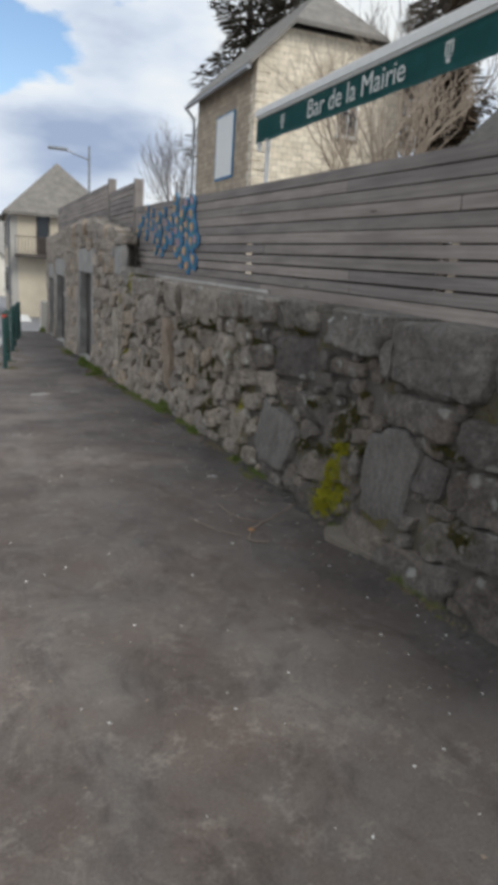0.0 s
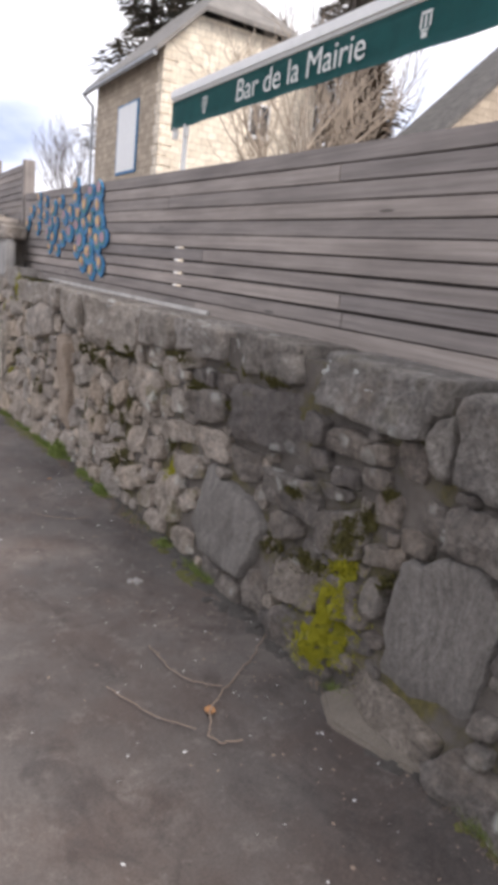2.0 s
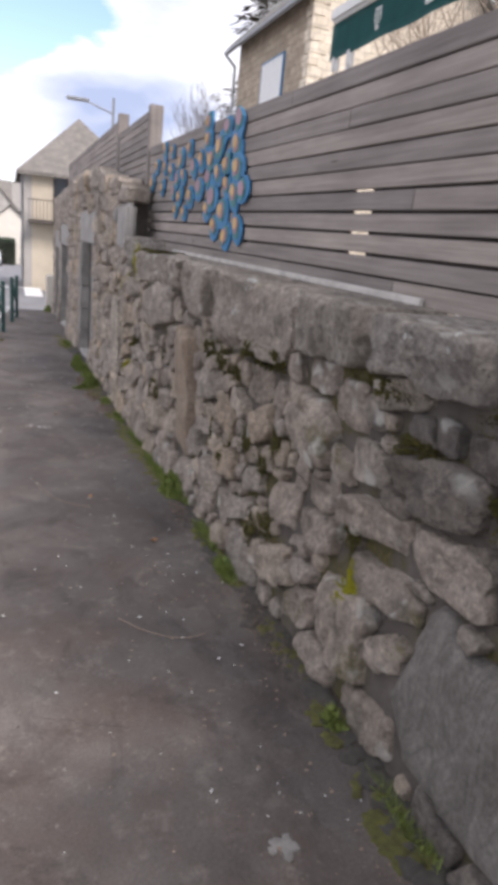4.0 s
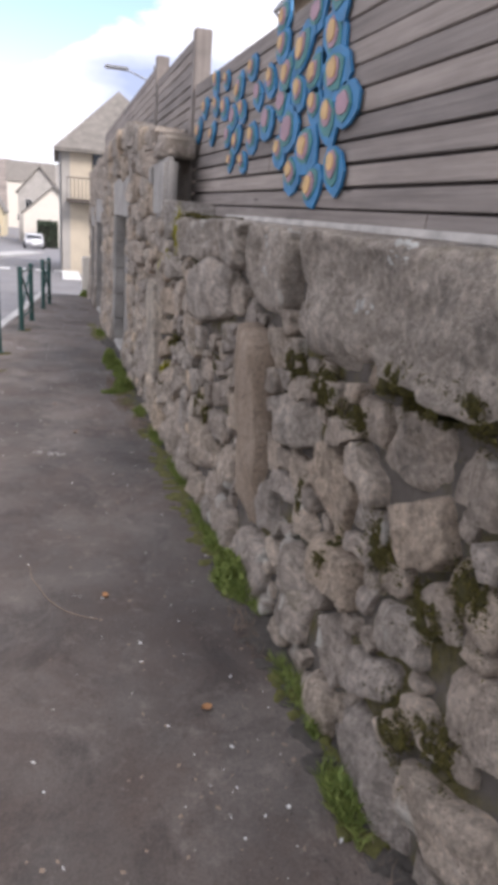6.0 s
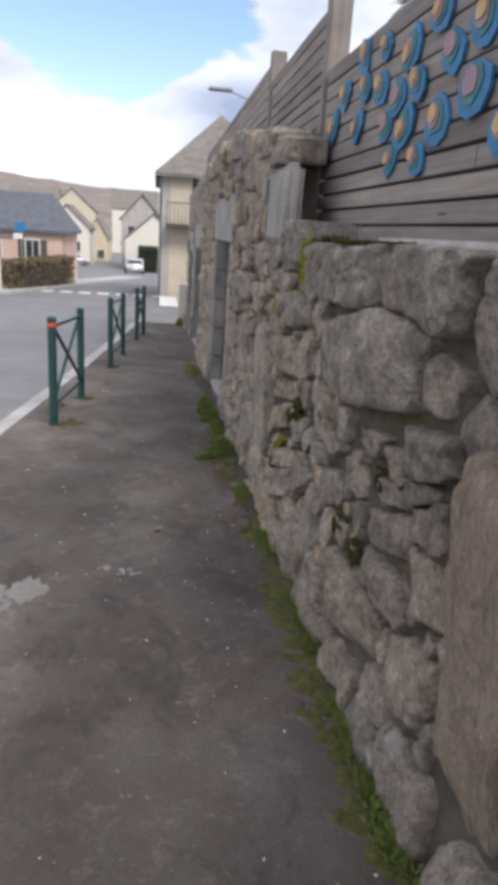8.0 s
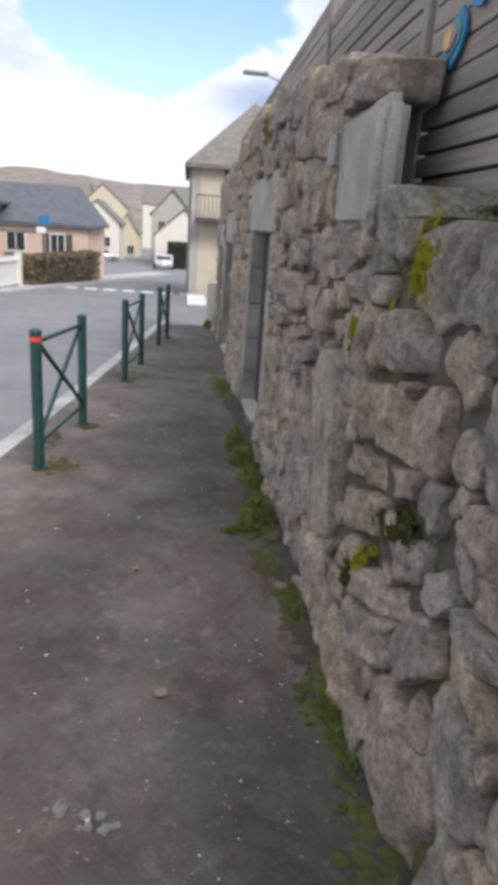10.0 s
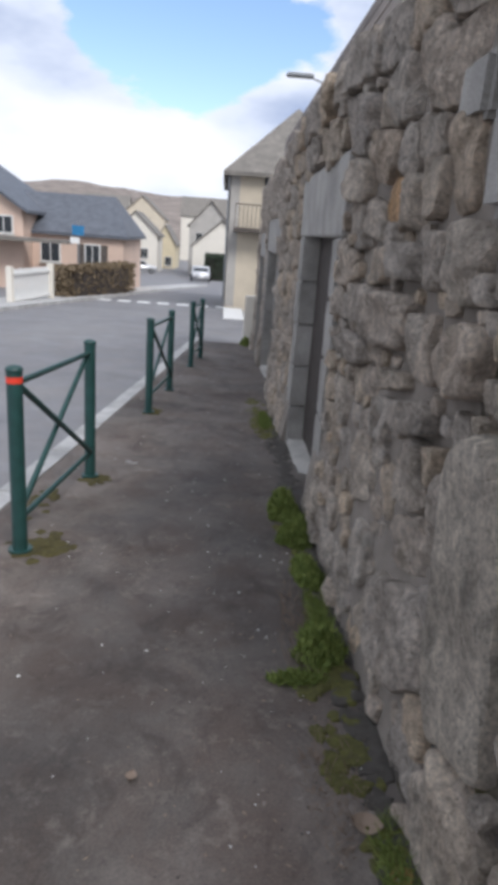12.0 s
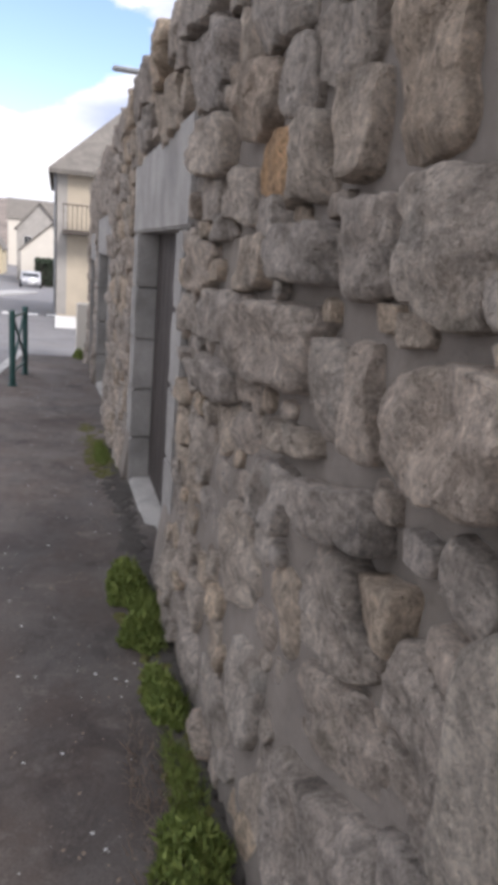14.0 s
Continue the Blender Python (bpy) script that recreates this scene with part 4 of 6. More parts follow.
# ---- street barriers ----
def barrier(ya, xa, yb, xb, marked=False):
    b = empty("street_barrier", xa, ya, ground_z(ya))
    tagged(b, "dark green steel street barrier with crossed bars", "barrier", "barriers along the kerb")
    dz = ground_z(yb) - ground_z(ya)
    e = Vector((xb - xa, yb - ya, dz))
    ends = (Vector((0, 0, 0)), e)
    for k, p in enumerate(ends):
        post = part("post", tube(p + Vector((0, 0, -0.1)), p + Vector((0, 0, 0.945)), 0.038, n=16), M_GREEN, b, "", False)
        cap = bmesh.new()
        bmesh.ops.create_uvsphere(cap, u_segments=16, v_segments=8, radius=0.043, matrix=Matrix.LocRotScale(p + Vector((0, 0, 0.947)), None, (1, 1, 0.55)))
        part("cap", cap, M_GREEN, post, "", True)
        part("collar", tube(p + Vector((0, 0, 0.0)), p + Vector((0, 0, 0.02)), 0.06, n=16), M_GREEN, post)
        if k == 0 and marked:
            part("reflector", tube(p + Vector((0, 0, 0.885)), p + Vector((0, 0, 0.915)), 0.0395, n=16), M_RED, post, "red reflective band")
    lo, hi = 0.18, 0.88
    for name, a, c in (("rail", (0, hi), (1, hi)), ("rail", (0, lo), (1, lo)), ("cross_bar", (0, lo), (1, hi)), ("cross_bar", (0, hi), (1, lo))):
        off = Vector((0.012, 0, 0)) if a[1] != c[1] and a[1] == hi else Vector((-0.012, 0, 0)) if a[1] != c[1] else Vector((0, 0, 0))
        part(name, tube(ends[a[0]] + Vector((0, 0, a[1])) + off, ends[c[0]] + Vector((0, 0, c[1])) + off, 0.017, n=10), M_GREEN, b)
    return b


# ---- lettering ----
def text_mesh(text, size):
    cu = bpy.data.curves.new("word", "FONT")
    cu.body, cu.size, cu.extrude, cu.align_x = text, size, 0.001, "LEFT"
    tmp = bpy.data.objects.new("word", cu)
    me = bpy.data.meshes.new_from_object(tmp)
    bpy.data.objects.remove(tmp)
    return me


def lettering(text, size, m, mat, parent):
    """Each word as a part of its own, spaced as in one line of text."""
    done = ""
    for word in text.split():
        done = (done + " " + word).strip()
        line, me = text_mesh(done, size), text_mesh(word, size)
        shift = max(v.co.x for v in line.vertices) - max(v.co.x for v in me.vertices)
        bpy.data.meshes.remove(line)
        me.transform(m @ Matrix.Translation((shift, 0, 0)))
        me.materials.append(mat)
        ob = new("word", me)
        ob.parent = parent
        tagged(ob, "pale lettering")


# ---- vegetation ----
def branch_tree(name, x, y, z, height, spread, seed, mat, label, limbs=7, depth=4, trunk_h=0.3, r0=0.12):
    """A bare tree: limbs that fork again and again into thin twigs."""
    rng = random.Random(seed)
    t = empty(name, x, y, z)
    tagged(t, label, "tree")
    vs, fs = [], []

    def rod(p, q, ra, rb):
        d = (q - p).normalized()
        u = d.orthogonal().normalized()
        w = d.cross(u)
        b = len(vs)
        for c, r in ((p, ra), (q, rb)):
            vs.extend([c + u * r, c + w * r, c - u * r, c - w * r])
        fs.extend([(b + i, b + (i + 1) % 4, b + 4 + (i + 1) % 4, b + 4 + i) for i in range(4)])

    def grow(p, d, length, r, level):
        for s in range(3):
            d2 = (d + Vector((rng.uniform(-.2, .2), rng.uniform(-.2, .2), rng.uniform(-.04, .18)))).normalized()
            q = p + d2 * length / 3
            rod(p, q, r * (1 - 0.12 * s), r * (1 - 0.12 * (s + 1)))
            if level < depth:
                for _ in range(1 if s == 0 else 2):
                    side = Vector((rng.uniform(-1, 1), rng.uniform(-1, 1), rng.uniform(-0.1, 0.9))).normalized()
                    grow(q, (d2 * 0.75 + side * spread).normalized(), length * rng.uniform(0.45, 0.70), max(r * 0.5, 0.005), level + 1)
            p, d = q, d2
    top = Vector((0, 0, height * trunk_h))
    part("trunk", tube((0, 0, -0.2), top, r0, r0 * 0.8, 9), mat, t)
    for i in range(limbs):
        a = 2 * math.pi * i / limbs + rng.uniform(-0.3, 0.3)
        grow(top * rng.uniform(0.75, 1.0), Vector((math.cos(a) * spread, math.sin(a) * spread, rng.uniform(0.7, 1.5))).normalized(), height * 0.33, r0 * 0.42, 2)
    me = bpy.data.meshes.new("crown")
    me.from_pydata(vs, [], fs)
    me.materials.append(mat)
    crown = new("crown", me)
    crown.parent = t
    tagged(crown, "bare branching crown")
    return t


def conifer(x, y, z, height, width, seed, label, mat=None):
    rng = random.Random(seed)
    t = empty("conifer", x, y, z)
    tagged(t, label, "tree")
    part("trunk", tube((0, 0, -0.2), (0, 0, height * 0.9), width * 0.09, 0.03), M_BARK, t)
    vs, fs = [], []
    for k in range(9000):
        h = rng.random() ** 0.8
        r = width * (1 - h) * (0.25 + 0.75 * rng.random() ** 0.5) * (0.8 + 0.3 * math.sin(h * 40))
        a = rng.uniform(0, 2 * math.pi)
        c = Vector((r * math.cos(a), r * math.sin(a), height * (0.06 + 0.94 * h) - 0.12 * r))
        u = Vector((math.cos(a), math.sin(a), rng.uniform(-0.5, 0.1))) * rng.uniform(0.18, 0.42)
        w = Vector((-math.sin(a), math.cos(a), rng.uniform(-0.3, 0.3))) * rng.uniform(0.05, 0.11)
        b = len(vs)
        vs += [c - u * 0.4, c + w, c + u, c - w]
        fs.append((b, b + 1, b + 2, b + 3))
    me = bpy.data.meshes.new("needles")
    me.from_pydata(vs, [], fs)
    me.materials.append(mat or M_CONIFER)
    ob = new("needles", me)
    ob.parent = t
    return t


def leaf_box(name, x0, x1, y0, y1, z0, z1, n, s, mat, seed, label, category):
    """A clipped hedge: many small leaves round twiggy stems."""
    rng = random.Random(seed)
    h = empty(name, (x0 + x1) / 2, (y0 + y1) / 2, z0)
    tagged(h, label, category)
    hx, hy, hz = (x1 - x0) / 2, (y1 - y0) / 2, z1 - z0
    vs, fs = [], []
    for _ in range(n):
        p = [rng.uniform(-1, 1), rng.uniform(-1, 1), rng.random()]
        ax = rng.randrange(3)
        if ax < 2:
            p[ax] = math.copysign(rng.uniform(0.75, 1.03), p[ax])
        else:
            p[2] = rng.uniform(0.85, 1.05)
        c = Vector((p[0] * hx, p[1] * hy, p[2] * hz))
        u = Vector((rng.uniform(-1, 1), rng.uniform(-1, 1), rng.uniform(-1, 1))).normalized() * s
        w = u.cross(Vector((rng.uniform(-1, 1), rng.uniform(-1, 1), rng.uniform(-1, 1)))).normalized() * s * 0.6
        b = len(vs)
        vs += [c - u, c + w, c + u, c - w]
        fs.append((b, b + 1, b + 2, b + 3))
    me = bpy.data.meshes.new("leaves")
    me.from_pydata(vs, [], fs)
    me.materials.append(mat)
    ob = new("leaves", me)
    ob.parent = h
    part("woody_core", box(-hx * 0.85, hx * 0.85, -hy * 0.8, hy * 0.8, 0, hz * 0.9, 0.05), M_DARKWOOD, h)
    return h


def weeds(name, clumps, mat, label, seed, blade=0.05, dens=30000, broad=0.1):
    """Low tufts: clumps of (x, y, rx, ry, height); dens: blades to the square metre."""
    rng = random.Random(seed)
    vs, fs = [], []
    for x, y, rx, ry, h in clumps:
        for _ in range(int(dens * rx * ry * 3.1)):
            a, r = rng.uniform(0, 2 * math.pi), math.sqrt(rng.random())
            edge = 0.75 + 0.45 * noise.noise((x + math.cos(a) * 1.3, y + math.sin(a) * 1.3, 2.0))
            px, py = x + rx * r * edge * math.cos(a), y + ry * r * edge * math.sin(a)
            if px > 1.935:
                px = 1.935 - rng.random() * 0.03
            base = Vector((px, py, ground_z(py) - 0.003 + h * (1 - r * r) * rng.random()))
            lean = Vector((rng.uniform(-1, 1) - 0.2, rng.uniform(-1, 1), rng.uniform(0.5, 1.6))).normalized()
            ln = blade * rng.uniform(0.4, 1.3)
            side = lean.cross(Vector((rng.uniform(-1, 1), rng.uniform(-1, 1), 0.2))).normalized() * ln * broad
            b = len(vs)
            vs += [base - side * 0.6, base + side * 0.6, base + lean * ln]
            fs.append((b, b + 1, b + 2))
    me = bpy.data.meshes.new(name)
    me.from_pydata(vs, [], fs)
    me.materials.append(mat)
    return tagged(new(name, me), label, "plants", "", "stuff")


def cushions(name, clumps, mat, label, place, seed, category="moss"):
    """Ragged low cushions of moss or dirt on a surface. clumps: (a, b, ra, rb, swell); place maps (a, b, swell) to a point."""
    rng = random.Random(seed)
    bm = bmesh.new()
    many = []
    for a0, b0, ra, rb, sw in clumps:
        big = max(ra, rb)
        for _ in range(int(5 + 26 * big / 0.3)):
            t, r = rng.uniform(0, 2 * math.pi), math.sqrt(rng.random())
            k = rng.uniform(0.18, 0.5) * (1.15 - r * 0.6)
            q = min(ra, rb) * k + 0.006
            many.append((a0 + ra * r * math.cos(t), b0 + rb * r * math.sin(t), q * rng.uniform(0.8, 1.3), q * rng.uniform(0.8, 1.6), sw * rng.uniform(0.4, 1.0) * (1 - 0.6 * r)))
    for a0, b0, ra, rb, sw in many:
        n, rings = 22, 6
        ph = rng.uniform(0, 40)
        loops = []
        for k in range(rings):
            f = 1 - k / rings
            loop = []
            for i in range(n):
                t = 2 * math.pi * i / n
                wob = 1 + 0.5 * noise.noise((math.cos(t) * 1.2 + ph, math.sin(t) * 1.2, 0.0)) + 0.35 * noise.noise((math.cos(t) * 4 + ph, math.sin(t) * 4, 3.0))
                p, q = a0 + ra * f * wob * math.cos(t), b0 + rb * f * wob * math.sin(t)
                up = sw * (1 - f ** 3) * (0.75 + 0.7 * noise.noise((p * 14, q * 14, ph))) + 0.35 * sw * (1 - f) * noise.noise((p * 45, q * 45, ph))
                loop.append(bm.verts.new(place(p, q, up if k else -0.012)))
            loops.append(loop)
        mid = bm.verts.new(place(a0, b0, sw))
        for p, q in zip(loops, loops[1:]):
            for i in range(n):
                bm.faces.new((p[i], p[(i + 1) % n], q[(i + 1) % n], q[i]))
        for i in range(n):
            bm.faces.new((loops[-1][i], loops[-1][(i + 1) % n], mid))
    bmesh.ops.recalc_face_normals(bm, faces=bm.faces)
    return tagged(part(name, bm, mat, None, "", True), label, category, "", "stuff")


def on_wall(y, z, up):
    return (face_x(y, z) + 0.002 - up, y, z)


def on_ground(x, y, up):
    return (min(x, 1.99), y, ground_z(y) + 0.004 + up)


# ---- houses ----
def window(parent, axis, at, a0, a1, z0, z1, out, shutter=None, frame_mat=None):
    """A framed pane set in a face. axis: the axis that the face looks along; out: -1 or 1."""
    frame_mat = frame_mat or M_WHITE

    def bx(d0, d1, p0, p1, q0, q1, bev=0.0):
        d0, d1 = at + out * d0, at + out * d1
        return box(d0, d1, p0, p1, q0, q1, bev) if axis == "x" else box(p0, p1, d0, d1, q0, q1, bev)
    w = part("window", bx(0.0, 0.05, a0 - 0.06, a1 + 0.06, z0 - 0.06, z1 + 0.06, 0.008), frame_mat, parent)
    mid = (a0 + a1) / 2
    part("pane", bx(0.05, 0.056, a0, mid - 0.02, z0, z1), M_GLASS, w)
    part("pane", bx(0.05, 0.056, mid + 0.02, a1, z0, z1), M_GLASS, w)
    part("sill", bx(0.0, 0.12, a0 - 0.12, a1 + 0.12, z0 - 0.14, z0 - 0.065, 0.01), M_SILL, w)
    if shutter:
        hw = (a1 - a0) / 2
        for s0, s1 in ((a0 - 0.08 - hw, a0 - 0.08), (a1 + 0.08, a1 + 0.08 + hw)):
            part("shutter", bx(0.0, 0.04, s0, s1, z0 - 0.03, z1 + 0.03, 0.006), shutter, parent)
    return w


def gable_house(name, x0, x1, y0, y1, zb, ze, zr, ridge, wall_mat, roof_mat, label, over=0.3, hip=0.0, chimney=None):
    """Walls as one shell, two roof slabs with thickness; ridge 'x' or 'y'; hip: how far the ridge ends step in."""
    h = empty(name, (x0 + x1) / 2, (y0 + y1) / 2, zb)
    tagged(h, label, "house")
    cx, cy = (x0 + x1) / 2, (y0 + y1) / 2

    def L(p):
        return (p[0] - cx, p[1] - cy, p[2] - zb)
    bm = bmesh.new()
    if hip:
        part("wall", box(x0 - cx, x1 - cx, y0 - cy, y1 - cy, -0.6, ze - zb), wall_mat, h)
    elif ridge == "y":
        part("wall", prism([(x0 - cx, -0.6), (x1 - cx, -0.6), (x1 - cx, ze - zb), (0, zr - zb - 0.06), (x0 - cx, ze - zb)], "y", y0 - cy, y1 - cy), wall_mat, h)
    else:
        part("wall", prism([(y0 - cy, -0.6), (y1 - cy, -0.6), (y1 - cy, ze - zb), (0, zr - zb - 0.06), (y0 - cy, ze - zb)], "x", x0 - cx, x1 - cx), wall_mat, h)
    X0, X1, Y0, Y1 = x0 - over, x1 + over, y0 - over, y1 + over
    if ridge == "y":
        k = over * (zr - ze) / (cx - x0)
        e = ze - k
        r0, r1 = (cx, Y0 + hip, zr), (cx, Y1 - hip, zr)
        quads = [[(X0, Y0, e), (X0, Y1, e), r1, r0], [(X1, Y1, e), (X1, Y0, e), r0, r1]]
        if hip:
            quads += [[(X0, Y0, e), r0, (X1, Y0, e)], [(X1, Y1, e), r1, (X0, Y1, e)]]
    else:
        k = over * (zr - ze) / (cy - y0)
        e = ze - k
        r0, r1 = (X0 + hip, cy, zr), (X1 - hip, cy, zr)
        quads = [[(X0, Y0, e), (X1, Y0, e), r1, r0], [(X1, Y1, e), (X0, Y1, e), r0, r1]]
        if hip:
            quads += [[(X0, Y1, e), (X0, Y0, e), r0], [(X1, Y0, e), (X1, Y1, e), r1]]
    bm = bmesh.new()
    for q in quads:
        a = [bm.verts.new(L(p)) for p in q]
        b = [bm.verts.new(L((p[0], p[1], p[2] + 0.14))) for p in q]
        n = len(q)
        bm.faces.new(a)
        bm.faces.new(b)
        for i in range(n):
            bm.faces.new((a[i], a[(i + 1) % n], b[(i + 1) % n], b[i]))
    bmesh.ops.recalc_face_normals(bm, faces=bm.faces)
    roof = part("roof", bm, roof_mat, h)
    if chimney:
        part("chimney", box(chimney[0] - cx - 0.3, chimney[0] - cx + 0.3, chimney[1] - cy - 0.25, chimney[1] - cy + 0.25, zr - zb - 0.9, zr - zb + 0.7, 0.02), wall_mat, roof)
    return h


# ---- fences on the walls ----
rngf = random.Random(5)
fence("slatted_fence", 2.30, -3.5, 10.72, 1.29, 2.19, 11, [-3.3, -1.4, 0.5, 3.5, 6.4, 8.2, 10.4], "long weathered grey wooden slat fence standing on the low wall", rngf, (3.02, 5.92), 0.016)
fence("slatted_fence", 2.30, 10.85, 12.98, 1.90, 2.66, 9, [12.0], "weathered grey slat fence panel above the tall wall", rngf)
fence("slatted_fence", 2.33, 13.12, 22.0, 2.05, 2.86, 9, [15.0, 17.0, 19.0, 21.0], "weathered grey slat fence above the tall wall", rngf)
for py, pz, pt in ((10.79, -0.6, 2.70), (13.05, -0.7, 2.90)):
    post = part("fence_post", box(2.27, 2.41, py - 0.05, py + 0.05, pz, pt, 0.008), M_POST)
    tagged(post, "pale weathered square timber post between fence panels", "post", "square fence posts")
base_board = part("base_board", box(2.262, 2.283, 5.3, 9.3, 1.292, 1.322, 0.005), M_PALEWOOD)
tagged(base_board, "rough pale timber strip under the slat fence", "board")

# flower cut-outs: along, height
FLOWERS = [(8.53, 1.99), (8.27, 1.86), (8.02, 1.87), (7.81, 1.79), (7.63, 1.72), (7.50, 1.52), (7.75, 1.47), (7.87, 1.62), (8.13, 1.72), (8.05, 1.52), (8.26, 1.64), (8.52, 1.80), (8.82, 1.74), (8.90, 2.11),
           (9.15, 1.76), (8.76, 1.96), (9.18, 2.05), (9.07, 1.91), (9.31, 1.90), (9.56, 1.98), (9.80, 2.02), (9.90, 2.18), (9.53, 2.14), (9.89, 1.86), (9.43, 1.80), (10.2, 2.06), (10.4, 1.92),
           (7.84, 1.93), (8.22, 1.98), (7.58, 1.88), (9.30, 1.66), (8.99, 1.62), (7.44, 1.75), (7.66, 2.02), (8.02, 2.06), (8.32, 2.12), (7.88, 2.16), (8.35, 2.24), (7.62, 2.17)]
rngw = random.Random(8)
for i, (fy, fz) in enumerate(FLOWERS):
    flower(rngw, 2.286 - 0.004 * (i % 3), fy, fz, rngw.uniform(0.75, 1.1) * (1.0 if fy < 8.7 else 0.8), rngw.uniform(-40, 40), rngw.random() < 0.8)

# ---- street furniture ----
barrier(12.18, 0.38, 13.50, 0.48, True)
barrier(15.70, 0.65, 17.00, 0.76)
barrier(19.00, 0.92, 20.05, 1.03)


def street_lamp(x, y):
    z = ground_z(y)
    s = empty("street_lamp", x, y, z)
    tagged(s, "slender grey street lamp with a long arm", "lamp")
    part("pole", tube((0, 0, -0.2), (0, 0, 7.3), 0.075, 0.045, 12), M_METAL, s)
    part("arm", tube((0, 0, 6.75), (-1.0, -0.35, 7.0), 0.03, 0.025, 8), M_METAL, s)
    head = box(-1.75, -0.95, -0.62, -0.30, 6.96, 7.06, 0.03)
    part("lamp_head", head, M_METAL, s, "flat grey lantern head")
    return s


street_lamp(4.6, 31.2)


def end_pillar():
    p = empty("end_pillar", 1.92, 22.5, ground_z(22.5))
    tagged(p, "pale rendered block at the end of the wall", "pillar")
    part("shaft", box(-0.12, 0.12, -0.16, 0.16, -0.1, 0.95, 0.02), M_WALLWHITE, p)
    return p


end_pillar()


# ---- the bar's awning behind the fence ----
def awning():
    x, y0, y1 = 4.25, 4.3, 10.85
    a = empty("awning", x, y0, 0.0)
    tagged(a, "green canvas awning valance with pale lettering and a white front bar", "awning")
    n = 40
    bm = bmesh.new()
    rows = []
    for i in range(n + 1):
        yy = (y1 - y0) * i / n
        w = 0.012 * math.sin(i * 1.1)
        rows.append([bm.verts.new((w * (1 - k / 4), yy, 3.42 + 0.36 * k / 4)) for k in range(5)])
    for p, q in zip(rows, rows[1:]):
        for k in range(4):
            bm.faces.new((p[k], q[k], q[k + 1], p[k + 1]))
    bmesh.ops.solidify(bm, geom=bm.faces[:], thickness=0.006)
    val = part("valance", bm, M_AWN, a, "dark green canvas valance", True)
    part("front_bar", box(-0.05, 0.10, 0, y1 - y0, 3.785, 3.93, 0.03), M_AWN_W, a, "white enamelled front bar")
    bm = bmesh.new()
    q = [bm.verts.new(p) for p in ((0.1, 0, 3.90), (0.1, y1 - y0, 3.90), (1.3, y1 - y0, 4.7), (1.3, 0, 4.7))]
    bm.faces.new(q)
    bmesh.ops.solidify(bm, geom=bm.faces[:], thickness=0.01)
    part("canvas", bm, M_AWN_W, a, "pale sloping canvas")
    for py in (0.60, 6.15):
        part("post", tube((0.05, py, 0.0), (0.05, py, 3.8), 0.035, n=12), M_WHITE, a, "white steel post")
    for py in (6.05, 6.4):
        part("bracket", box(-0.02, 0.06, py, py + 0.05, 3.30, 3.45, 0.01), M_AWN_W, a)
    m = Matrix.Translation((-0.022, 8.97 - y0, 3.50)) @ Matrix(((0, 0, -1, 0), (-1, 0, 0, 0), (0, 1, 0, 0), (0, 0, 0, 1)))
    lettering("Bar de la Mairie", 0.34, m @ Matrix.Diagonal((1.08, 1.0, 1.0, 1)), M_LETTER, val)
    for cy in (9.78, 5.92):
        bm = bmesh.new()
        box(-0.024, -0.020, cy - y0 - 0.045, cy - y0 + 0.045, 3.55, 3.565, 0, bm)
        for k in (-0.05, 0.0, 0.05):
            box(-0.024, -0.020, cy - y0 + k - 0.01, cy - y0 + k + 0.01, 3.575, 3.66, 0, bm)
        box(-0.024, -0.020, cy - y0 - 0.06, cy - y0 + 0.06, 3.668, 3.69, 0, bm)
        box(-0.024, -0.020, cy - y0 - 0.03, cy - y0 + 0.03, 3.50, 3.54, 0, bm)
        part("emblem", bm, M_LETTER, val, "pale cup-shaped emblem")
    return a


awning()


